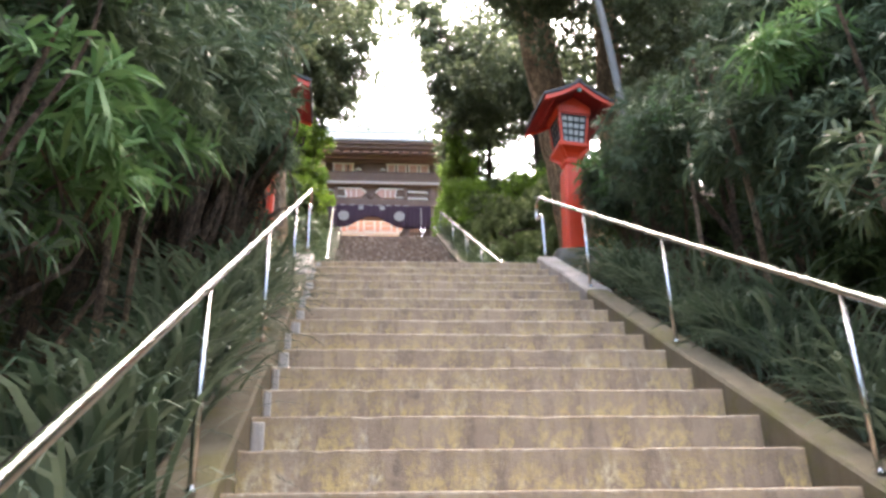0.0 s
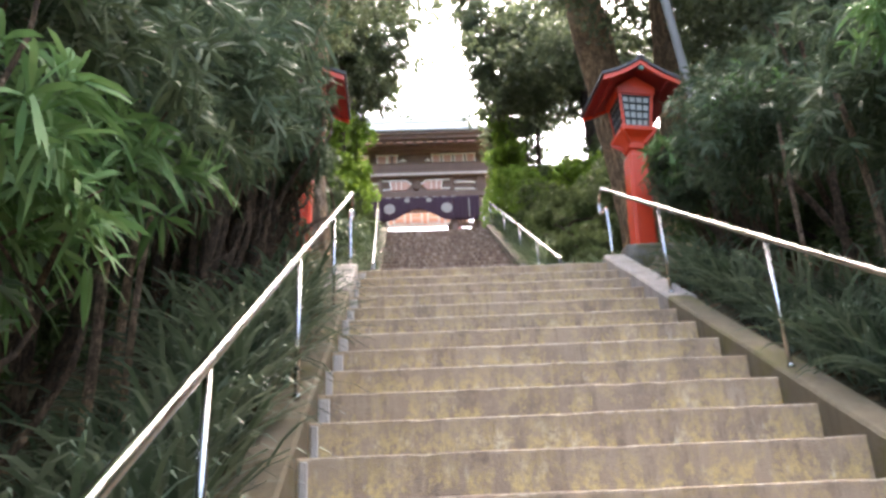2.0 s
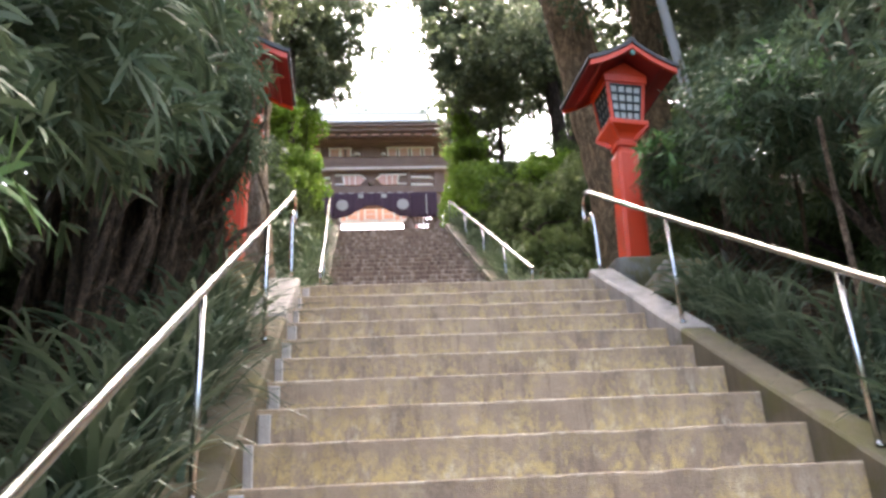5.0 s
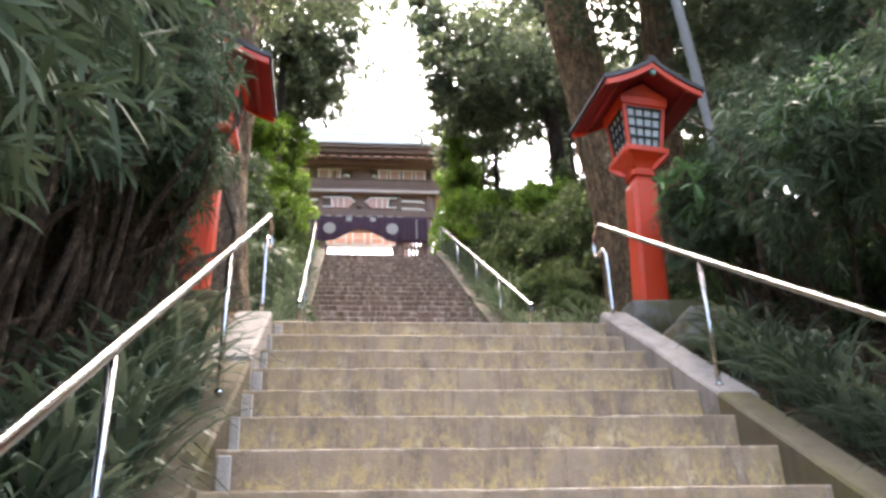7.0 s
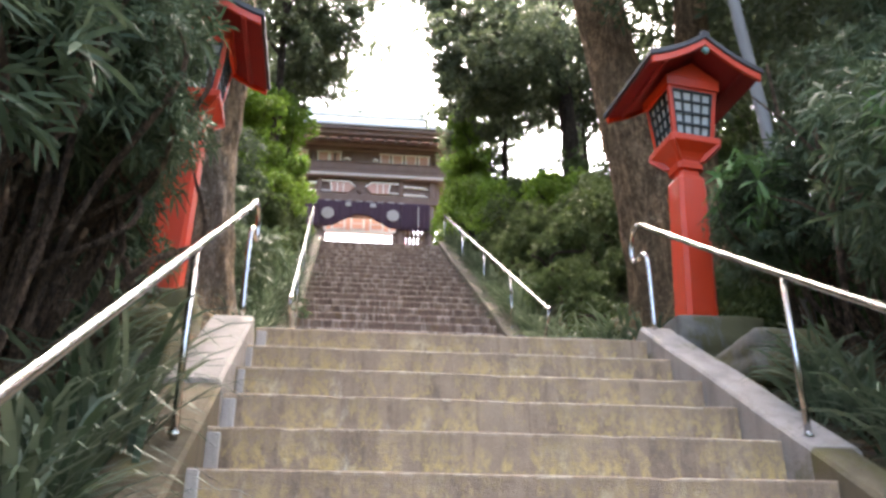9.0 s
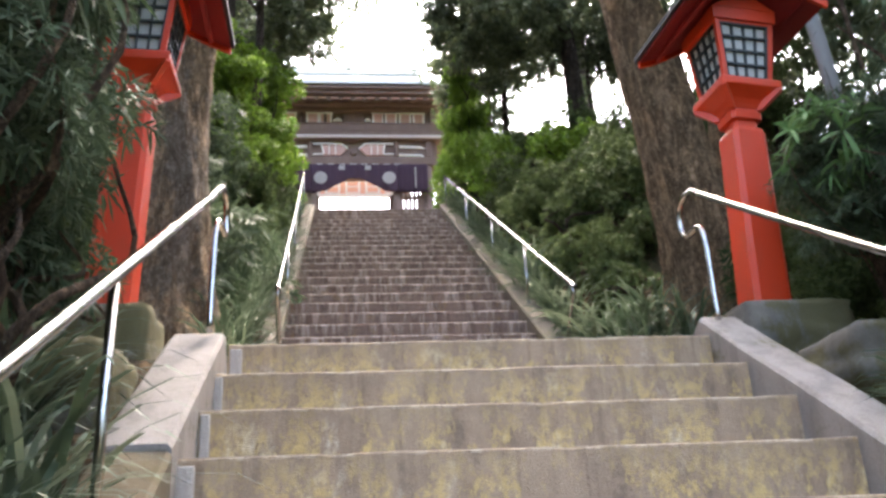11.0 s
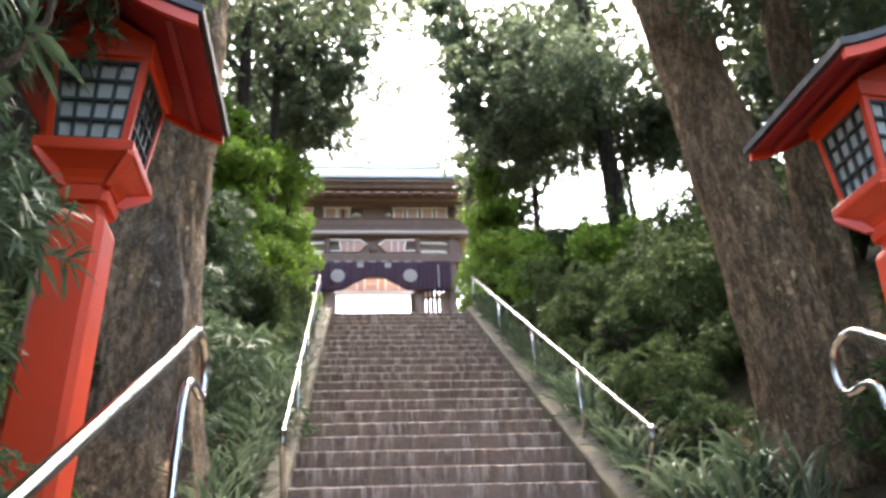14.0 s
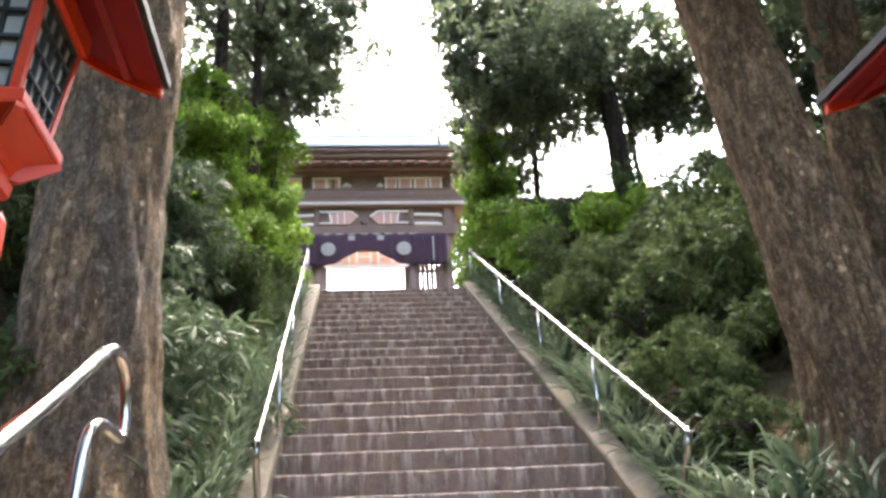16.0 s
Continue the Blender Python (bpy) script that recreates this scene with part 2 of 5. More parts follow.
WOOD_PANEL = paint_material("faded_red_brown_panel", (0.60, 0.36, 0.30), (0.52, 0.31, 0.26), 0.7)
WHITE_TRIM = paint_material("off_white_trim", (0.62, 0.55, 0.50), (0.48, 0.42, 0.38), 0.7)
CLOTH = paint_material("dark_purple_cloth", (0.062, 0.034, 0.054), (0.075, 0.043, 0.064), 0.9)
EMBLEM = paint_material("white_cloth_print", (0.40, 0.37, 0.35), (0.32, 0.30, 0.28), 0.9)
PALE_PANEL = paint_material("pale_orange_panel", (0.78, 0.42, 0.29), (0.72, 0.40, 0.29), 0.7)
CREAM = paint_material("cream_frame", (0.82, 0.78, 0.72), (0.76, 0.72, 0.66), 0.7)
ROOF_COPPER = paint_material("pale_copper_roof", (0.58, 0.58, 0.54), (0.50, 0.51, 0.48), 0.6)
STONE = cheek_material("mossy_stone", (0.17, 0.155, 0.13), 0.42)


# ---- mesh helpers ----
def part(name, bm, material, parent=None, label="", smooth=False):
    me = bpy.data.meshes.new(name)
    bm.to_mesh(me)
    bm.free()
    me.materials.append(material)
    if smooth:
        me.polygons.foreach_set("use_smooth", [True] * len(me.polygons))
    ob = new(name, me)
    ob.parent = parent
    return tagged(ob, label)


def raw(name, verts, faces, material, parent=None, label="", smooth=False):
    me = bpy.data.meshes.new(name)
    me.from_pydata(verts, [], faces)
    me.materials.append(material)
    if smooth:
        me.polygons.foreach_set("use_smooth", [True] * len(me.polygons))
    ob = new(name, me)
    ob.parent = parent
    return tagged(ob, label)


def box(bm, x0, x1, y0, y1, z0, z1, bevel=0.0):
    c = bmesh.new()
    bmesh.ops.create_cube(c, size=1.0)
    bmesh.ops.scale(c, vec=(x1 - x0, y1 - y0, z1 - z0), verts=c.verts)
    bmesh.ops.translate(c, vec=((x0 + x1) / 2, (y0 + y1) / 2, (z0 + z1) / 2), verts=c.verts)
    if bevel:
        bmesh.ops.bevel(c, geom=list(c.edges), offset=bevel, segments=1, affect="EDGES")
    tmp = bpy.data.meshes.new("tmp")
    c.to_mesh(tmp)
    c.free()
    bm.from_mesh(tmp)
    bpy.data.meshes.remove(tmp)
    return bm


def slab(x0, x1, y0, y1, z0, z1, bevel=0.0):
    return box(bmesh.new(), x0, x1, y0, y1, z0, z1, bevel)


def prism(profile, axis, a, b):
    """A closed outline in the other two axes, drawn out along axis from a to b."""
    bm = bmesh.new()
    ends = []
    for d in (a, b):
        ring = []
        for p, q in profile:
            v = {"x": (d, p, q), "y": (p, d, q), "z": (p, q, d)}[axis]
            ring.append(bm.verts.new(v))
        ends.append(ring)
    bm.faces.new(ends[0])
    bm.faces.new(list(reversed(ends[1])))
    n = len(profile)
    for i in range(n):
        bm.faces.new((ends[0][i], ends[0][(i + 1) % n], ends[1][(i + 1) % n], ends[1][i]))
    bmesh.ops.recalc_face_normals(bm, faces=bm.faces)
    return bm


def tube(points, radii, sides=10, wobble=0.0, seed=0, ridge=0.0):
    """A pipe or limb through points; radii one number or one a point."""
    bm = bmesh.new()
    pts = [Vector(p) for p in points]
    if not isinstance(radii, (list, tuple)):
        radii = [radii] * len(pts)
    rings = []
    side = Vector((1, 0, 0))
    for i, p in enumerate(pts):
        d = (pts[min(i + 1, len(pts) - 1)] - pts[max(i - 1, 0)]).normalized()
        u = (side - d * side.dot(d))
        if u.length < 0.1:
            u = Vector((0, 1, 0)) - d * d.y
        u.normalize()
        side = u
        w = d.cross(u)
        ring = []
        for k in range(sides):
            a = 2 * math.pi * k / sides
            r = radii[i]
            if wobble:
                r *= 1 + wobble * noise.noise((math.cos(a) * 2.2 + seed, math.sin(a) * 2.2, p.z * 0.9)) + wobble * 0.5 * noise.noise((math.cos(a) * 6 + seed, math.sin(a) * 6, p.z * 2.5))
            if ridge:
                r *= 1 - ridge * abs(noise.noise((math.cos(a) * 11 + seed, math.sin(a) * 11, p.z * 1.6))) - ridge * 0.5 * abs(noise.noise((math.cos(a) * 24 + seed, math.sin(a) * 24, p.z * 4.0)))
            ring.append(bm.verts.new(p + (u * math.cos(a) + w * math.sin(a)) * r))
        rings.append(ring)
    for r0, r1 in zip(rings, rings[1:]):
        for k in range(sides):
            bm.faces.new((r0[k], r0[(k + 1) % sides], r1[(k + 1) % sides], r1[k]))
    bm.faces.new(list(reversed(rings[0])))
    bm.faces.new(rings[-1])
    return bm


def rounded(points, steps=4):
    """A smooth curve through points."""
    p = [Vector(v) for v in points]
    p = [p[0] * 2 - p[1]] + p + [p[-1] * 2 - p[-2]]
    out = []
    for a, b, c, d in zip(p, p[1:], p[2:], p[3:]):
        for k in range(steps):
            t = k / steps
            out.append(0.5 * (2 * b + (c - a) * t + (2 * a - 5 * b + 4 * c - d) * t * t + (3 * b - a - 3 * c + d) * t ** 3))
    out.append(p[-2])
    return out


def thing(name, place, label, category, group="", kind=""):
    ob = new(name)
    ob.empty_display_size = 0.1
    ob.location = place
    return tagged(ob, label, category, group, kind)


# ---- ground ----
def build_ground():
    xs = [-400, -150, -60, -30, -18, -12, -9] + [i * 0.35 - 7 for i in range(41)] + [9, 12, 18, 30, 60, 150, 400]
    xs = sorted(set([round(v, 3) for v in xs] + [-1.32, -1.28, 1.28, 1.32]))
    ys = [-400, -150, -60, -30, -20, -14] + [i * 0.35 - 12 for i in range(72)] + [14, 16, 18, 21, 25, 30, 40, 60, 150, 400]
    verts = [(x, y, ground_z(x, y)) for y in ys for x in xs]
    w = len(xs)
    faces = [(j * w + i, j * w + i + 1, (j + 1) * w + i + 1, (j + 1) * w + i) for j in range(len(ys) - 1) for i in range(w - 1)]
    g = raw("ground", verts, faces, SOIL, smooth=True)
    tagged(g, "dark forest soil with leaf litter beside the stairs", "ground", kind="structure")


build_ground()


def step_mesh(name, x0, x1, run, rise, seed, edge):
    """One step: nosing at the local origin's y = 0 and z = 0, uneven chipped edge."""
    rnd = random.Random(seed)
    bm = bmesh.new()
    n = 36
    prof = [(0.0, -rise - 0.03), (0.0, -edge), (0.003, -0.35 * edge), (0.9 * edge, 0.0), (run + 0.03, 0.0), (run + 0.03, -rise - 0.03)]
    cols = []
    for i in range(n + 1):
        x = x0 + (x1 - x0) * i / n
        dy = 0.006 * noise.noise((x * 1.7, seed * 3.1, 0)) + 0.004 * noise.noise((x * 9, seed * 3.1, 5))
        dz = 0.003 * noise.noise((x * 1.1, seed * 5.3, 9)) + 0.002 * noise.noise((x * 11, seed * 2.7, 2))
        chip = 0.005 if rnd.random() < 0.10 else 0.0
        col = []
        for k, (y, z) in enumerate(prof):
            yy = y + (dy if k < 4 else 0) + (chip * 0.5 if k in (1, 2) else 0)
            zz = z + (dz if 0 < k < 5 else 0) - (chip if k in (1, 2, 3) else 0)
            col.append(bm.verts.new((x, yy, zz)))
        cols.append(col)
    for a, b in zip(cols, cols[1:]):
        for k in range(len(prof)):
            k2 = (k + 1) % len(prof)
            bm.faces.new((a[k], b[k], b[k2], a[k2]))
    bm.faces.new(list(reversed(cols[0])))
    bm.faces.new(cols[-1])
    bmesh.ops.recalc_face_normals(bm, faces=bm.faces)
    me = bpy.data.meshes.new(name)
    bm.to_mesh(me)
    bm.free()
    return me


def build_flight(name, label, count, place_of, x0, x1, run, rise, material, strips):
    st = thing(name, place_of(0), label, "stairs", kind="structure")
    base = Vector(place_of(0))
    meshes = [step_mesh("step", x0, x1, run, rise, s + len(name), 0.007 if strips else 0.011) for s in range(6)]
    for me in meshes:
        me.materials.append(material)
    strip = [bpy.data.meshes.new("mortar_strip") for _ in range(3)]
    for s, me in enumerate(strip):
        b = bmesh.new()
        w = (0.045, 0.035, 0.055)[s]
        box(b, 0.0, w, -0.012, 0.01, -rise + 0.012, -0.004 - 0.01 * s, 0.005)
        for v in b.verts:
            v.co.x += 0.006 * noise.noise((v.co.z * 20, s, 0))
        b.to_mesh(me)
        b.free()
        me.materials.append(MORTAR)
    rnd = random.Random(len(name))
    for k in range(count):
        o = new("step", meshes[(k * 5 + k // 3) % 6])
        o.parent = st
        o.location = Vector(place_of(k)) - base
        if strips and rnd.random() < 0.75:
            q = new("mortar_strip", strip[rnd.randrange(3)])
            q.parent = o
            q.location = (x0 + rnd.uniform(-0.004, 0.012), 0, 0)
    return st


build_flight("stairs_lower", "wide weathered concrete steps with ochre lichen stains", 33, lambda k: (0, -k * RUN, -k * RISE), X0, X1, RUN, RISE, STEP_A, True)
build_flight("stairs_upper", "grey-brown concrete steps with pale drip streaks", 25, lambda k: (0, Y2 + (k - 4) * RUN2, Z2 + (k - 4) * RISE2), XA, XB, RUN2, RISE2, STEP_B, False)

land = part("landing", slab(-2.4, 2.4, 0.33, LAND_Y + 0.05, -0.4, 0.0, 0.01), STEP_A)
tagged(land, "concrete landing between the two flights", "landing", kind="structure")
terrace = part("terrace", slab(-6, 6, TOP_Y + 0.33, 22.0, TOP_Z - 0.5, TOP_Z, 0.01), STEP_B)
tagged(terrace, "pale paved terrace before the gate", "terrace", kind="structure")


def cheek(name, x0, x1, y_low, y_high, height_of, lift, material, label, cap=0.25):
    """A sloping kerb wall beside a flight, its end cut down to the landing."""
    n = 24
    bm = bmesh.new()
    rows = []
    for i in range(n + 1):
        y = y_low + (y_high - y_low) * i / n
        z = height_of(y) + lift
        rows.append((y, z))
    rows.append((y_high + cap, height_of(y_high) + lift - 0.13))
    cols = []
    for y, z in rows:
        j = 0.008 * noise.noise((y * 2, x0, 3))
        bev = 0.015
        cols.append([bm.verts.new(c) for c in ((x0, y, z - 1.0), (x0 + j, y, z - bev), (x0 + bev + j, y, z + j), (x1 - bev, y, z + j), (x1, y, z - bev), (x1, y, z - 1.0))])
    for a, b in zip(cols, cols[1:]):
        for k in range(6):
            bm.faces.new((a[k], b[k], b[(k + 1) % 6], a[(k + 1) % 6]))
    bm.faces.new(cols[0])
    bm.faces.new(list(reversed(cols[-1])))
    bmesh.ops.recalc_face_normals(bm, faces=bm.faces)
    return tagged(part(name, bm, material), label, "kerb wall", kind="structure")


def low_line(y):
    return y * RISE / RUN


def up_line(y):
    return Z2 + (y - Y2) * RISE2 / RUN2


cheek("stair_kerb_right_lower", X1 - 0.004, X1 + 0.175, -11.0, -1.6, low_line, 0.05, CHEEK_MOSS, "mossy green-brown concrete kerb beside the steps", 0.0)
cheek("stair_kerb_right_upper_end", X1 - 0.002, X1 + 0.20, -1.6, 0.10, low_line, 0.053, CHEEK_PALE, "pale bare concrete kerb end at the landing")
cheek("stair_kerb_left_lower", X0 - 0.22, X0 + 0.004, -11.0, -1.15, low_line, 0.07, CHEEK_MOSS, "mossy concrete kerb beside the steps", 0.0)
cheek("stair_kerb_left_upper_end", X0 - 0.225, X0 + 0.002, -1.15, -0.12, low_line, 0.09, CHEEK_PALE, "pale bare concrete kerb end at the landing", 0.1)
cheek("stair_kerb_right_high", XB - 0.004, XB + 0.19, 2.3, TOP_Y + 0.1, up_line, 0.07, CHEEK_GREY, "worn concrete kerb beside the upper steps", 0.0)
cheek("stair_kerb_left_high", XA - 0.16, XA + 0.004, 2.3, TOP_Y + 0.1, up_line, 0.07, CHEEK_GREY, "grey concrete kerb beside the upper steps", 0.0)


# ---- handrails ----
def handrail(label, x, rail, posts, base_of, top_of, hook=None, drift=0.0):
    """drift: how far the rail strays sideways for each metre along y."""

    def at(y, z):
        return Vector((x + drift * (y - posts[0]), y, z))

    h = thing("handrail", (x, posts[0], base_of(posts[0])), label, "handrail", "stair handrails")
    o = Vector(h.location)
    pts = rounded([at(y, z) for y, z in rail], 5)
    part("top_rail", tube([p - o for p in pts], 0.0175, 12), STEEL, h, smooth=True)
    for y in posts:
        b = base_of(y)
        q = part("post", tube([at(y, b - 0.05) - o, at(y, top_of(y) - 0.01) - o], 0.0135, 10), STEEL, h, smooth=True)
        part("collar", tube([at(y, b - 0.002) - o, at(y, b + 0.006) - o], 0.021, 12), STEEL, q)
    if hook:
        pts = rounded([at(y, z) for y, z in hook], 5)
        part("hooked_end", tube([p - o for p in pts], 0.0150, 12), STEEL, h, smooth=True)
    return h


handrail("polished steel handrail with a hooked end, on the mossy kerb", 1.170,
         [(-10.5, 0.71 - 10.5 * 0.602), (-5, 0.71 - 5 * 0.602), (-1.5, 0.71 - 1.5 * 0.602), (-0.3, 0.535), (0.05, 0.75)],
         [-8.3, -6.6, -4.92, -3.16, -1.49], lambda y: low_line(y) + 0.05, lambda y: 0.71 + 0.602 * y,
         [(0.03, 0.742), (0.12, 0.785), (0.22, 0.79), (0.285, 0.75), (0.30, 0.66), (0.265, 0.60), (0.19, 0.585), (0.11, 0.585), (0.05, 0.545), (0.025, 0.45), (0.022, 0.25), (0.02, 0.08)])
handrail("polished steel handrail with a hooked end, grass behind it", -1.150,
         [(-10.5, 0.755 - 10.5 * 0.605), (-5, 0.755 - 5 * 0.605), (-1.7, 0.755 - 1.7 * 0.605), (-0.4, 0.513), (-0.06, 0.728)],
         [-8.4, -6.75, -5.08, -3.42, -1.70], lambda y: low_line(y) + 0.085, lambda y: 0.755 + 0.605 * y,
         [(-0.08, 0.716), (0.02, 0.765), (0.11, 0.765), (0.175, 0.72), (0.19, 0.64), (0.165, 0.585), (0.08, 0.578), (-0.02, 0.575), (-0.09, 0.54), (-0.13, 0.45), (-0.16, 0.25), (-0.17, 0.01)])
handrail("thin steel handrail bent down at its foot, along the upper steps", 1.130,
         [(2.72, 0.70), (2.55, 0.86), (2.42, 0.98), (2.46, 1.09), (2.62, 1.185), (5.75, 3.05), (10.2, 5.70)],
         [2.72, 4.05, 5.75, 7.75, 10.1], lambda y: up_line(y) + 0.07, lambda y: min(up_line(y) + 0.66, 1.185 + (y - 2.62) * 0.594) if y > 2.8 else 0.74)
handrail("thin steel handrail along the upper steps, leaves against it", -1.090,
         [(2.75, 0.72), (2.58, 0.88), (2.47, 1.02), (2.52, 1.13), (2.68, 1.22), (5.77, 3.06), (10.2, 5.74)],
         [2.75, 4.2, 5.9, 7.9, 10.1], lambda y: up_line(y) + 0.07, lambda y: up_line(y) + 0.66 if y > 2.9 else 0.76, None, -0.028)


# ---- lanterns ----
def square_ring(bm, levels, chamfer=0.0):
    """Stacked square sections (z, half width), closed top and bottom."""
    rings = []
    for z, h in levels:
        c = chamfer * h
        if chamfer:
            pts = [(-h + c, -h), (h - c, -h), (h, -h + c), (h, h - c), (h - c, h), (-h + c, h), (-h, h - c), (-h, -h + c)]
        else:
            pts = [(-h, -h), (h, -h), (h, h), (-h, h)]
        rings.append([bm.verts.new((x, y, z)) for x, y in pts])
    for a, b in zip(rings, rings[1:]):
        for k in range(len(a)):
            bm.faces.new((a[k], a[(k + 1) % len(a)], b[(k + 1) % len(a)], b[k]))
    bm.faces.new(list(reversed(rings[0])))
    bm.faces.new(rings[-1])
    return bm


def roof_profile(half, rise, lift=0.0):
    """Gable outline from the left eave over the ridge to the right eave, a little hollow."""
    out = []
    for i in range(13):
        u = i / 6 - 1
        a = 1 - abs(u)
        out.append((u * half, lift + rise * (0.62 * a + 0.38 * a ** 2.2)))
    return out


def roof_shell(half, rise, y0, y1, lift, thick):
    up = roof_profile(half, rise, lift + thick)
    dn = roof_profile(half, rise, lift)
    return prism([(x, z) for x, z in up] + [(x, z) for x, z in reversed(dn)], "y", y0, y1)


def build_lantern(place, yaw, lean, label):
    t = thing("shrine_lantern", place, label, "lantern", "vermilion lanterns by the landing")
    t.rotation_euler = (0, radians(lean), radians(yaw))
    post = bmesh.new()
    square_ring(post, [(0.0, 0.104), (0.30, 0.102), (1.00, 0.096), (1.025, 0.086)], 0.24)
    part("post", post, VERMILION, t)
    neck = bmesh.new()
    square_ring(neck, [(1.02, 0.070), (1.075, 0.066), (1.08, 0.088), (1.115, 0.092), (1.12, 0.08), (1.15, 0.08)], 0.2)
    part("neck", neck, VERMILION, t)
    corb = bmesh.new()
    square_ring(corb, [(1.145, 0.085), (1.165, 0.092), (1.19, 0.108), (1.215, 0.138), (1.235, 0.165)])
    part("flared_bracket", corb, VERMILION, t)
    for k in range(4):
        arm = prism([(0.06, 1.13), (0.13, 1.135), (0.24, 1.222), (0.24, 1.236), (0.06, 1.236)], "y", -0.014, 0.014)
        bmesh.ops.rotate(arm, matrix=Matrix.Rotation(math.pi / 4 + k * math.pi / 2, 3, "Z"), verts=arm.verts)
        part("bracket_arm", arm, VERMILION, t)
    tray = bmesh.new()
    square_ring(tray, [(1.235, 0.170), (1.245, 0.173), (1.275, 0.173), (1.282, 0.169)])
    part("tray", tray, VERMILION, t)
    z0, z1, h0, h1 = 1.282, 1.64, 0.142, 0.174
    core = bmesh.new()
    square_ring(core, [(z0, h0 - 0.022), (z1, h1 - 0.022)])
    part("frosted_box", core, PAPER, t, "grey frosted panels")
    for sx in (-1, 1):
        for sy in (-1, 1):
            c = bmesh.new()
            w = 0.013
            lo = [c.verts.new((sx * (h0 - w) + a * w, sy * (h0 - w) + b * w, z0)) for a, b in ((-1, -1), (1, -1), (1, 1), (-1, 1))]
            hi = [c.verts.new((sx * (h1 - w) + a * w, sy * (h1 - w) + b * w, z1)) for a, b in ((-1, -1), (1, -1), (1, 1), (-1, 1))]
            for k in range(4):
                c.faces.new((lo[k], lo[(k + 1) % 4], hi[(k + 1) % 4], hi[k]))
            c.faces.new(list(reversed(lo)))
            c.faces.new(hi)
            part("corner_post", c, VERMILION, t)
    # lattice of each side, built in the side's own plane and turned round
    for side in range(4):
        turn = Matrix.Rotation(side * math.pi / 2, 4, "Z")
        lat = bmesh.new()

        def bar(u0, v0, u1, v1, r, depth):
            pts = []
            for u, v in ((u0, v0), (u1, v1)):
                h = h0 + (h1 - h0) * v
                pts.append(Vector((u * (h - 0.026), -(h - depth), z0 + (z1 - z0) * v)))
            d = (pts[1] - pts[0]).normalized()
            s = d.cross(Vector((0, 1, 0))).normalized() * r
            f = Vector((0, 0.008, 0))
            vs = [lat.verts.new(turn @ (p + a * s + b * f)) for p in pts for a, b in ((-1, -1), (1, -1), (1, 1), (-1, 1))]
            for k in range(4):
                lat.faces.new((vs[k], vs[(k + 1) % 4], vs[4 + (k + 1) % 4], vs[4 + k]))
            lat.faces.new(vs[3::-1])
            lat.faces.new(vs[4:])

        for u in (-1, -0.5, 0, 0.5, 1):
            bar(u * 0.96, 0.03, u * 0.96, 0.97, 0.0055 if abs(u) < 1 else 0.008, 0.014)
        for v in (0.04, 0.27, 0.5, 0.73, 0.955):
            bar(-1, v, 1, v, 0.0055 if 0.1 < v < 0.9 else 0.010, 0.012)
        bmesh.ops.recalc_face_normals(lat, faces=lat.faces)
        part("lattice", lat, LATTICE, t, "dark green-black lattice")
        for hh, za, zb in ((h0, z0, z0 + 0.016), (h1 - 0.002, z1 - 0.014, z1)):
            rail_b = slab(-hh + 0.02, hh - 0.02, -hh + 0.001, -hh + 0.024, za, zb)
            bmesh.ops.transform(rail_b, matrix=turn, verts=rail_b.verts)
            part("frame_rail", rail_b, VERMILION, t)
    head = bmesh.new()
    square_ring(head, [(z1, 0.186), (z1 + 0.07, 0.19)])
    part("head_beam", head, VERMILION, t)
    for y in (-0.186, 0.186):
        gb = prism([(-0.19, z1 + 0.07), (0.19, z1 + 0.07), (0.0, z1 + 0.19)], "y", y - 0.008, y + 0.008)
        part("gable_panel", gb, VERMILION, t)
    eave = z1 + 0.022
    roof = part("roof", roof_shell(0.397, 0.212, -0.40, 0.40, eave + 0.021, 0.034), ROOF_BLACK, t, "black sheet roof")
    part("ridge_cap", prism([(-0.035, eave + 0.232), (0.035, eave + 0.232), (0.03, eave + 0.275), (0.0, eave + 0.283), (-0.03, eave + 0.275)], "y", -0.40, 0.40), ROOF_BLACK, roof)
    part("soffit", roof_shell(0.377, 0.207, -0.37, 0.37, eave + 0.002, 0.018), SHADED_RED, t, "red underside, darkened for its shade")
    for y0, y1 in ((-0.387, -0.365), (0.365, 0.387)):
        part("bargeboard", roof_shell(0.379, 0.210, y0, y1, eave - 0.028, 0.048), VERMILION, t)
    for sx in (-1, 1):
        part("purlin", slab(sx * 0.27 - 0.012, sx * 0.27 + 0.012, -0.35, 0.35, eave + 0.016, eave + 0.036), SHADED_RED, t)
    disc = bmesh.new()
    bmesh.ops.create_cone(disc, cap_ends=True, segments=8, radius1=0.027, radius2=0.022, depth=0.02, matrix=Matrix.Translation((0, -0.387, eave + 0.135)) @ Matrix.Rotation(math.pi / 2, 4, "X"))
    part("gable_boss", disc, GREEN_DISC, t, "green metal boss")
    return t


build_lantern((1.525, 0.25, 0.165), 6.0, 2.6, "vermilion wooden lantern on a post, black gable roof, dark lattice windows")
build_lantern((-1.64, 0.10, 0.185), 1.0, 2.1, "vermilion wooden lantern on a post, half hidden by leaves")


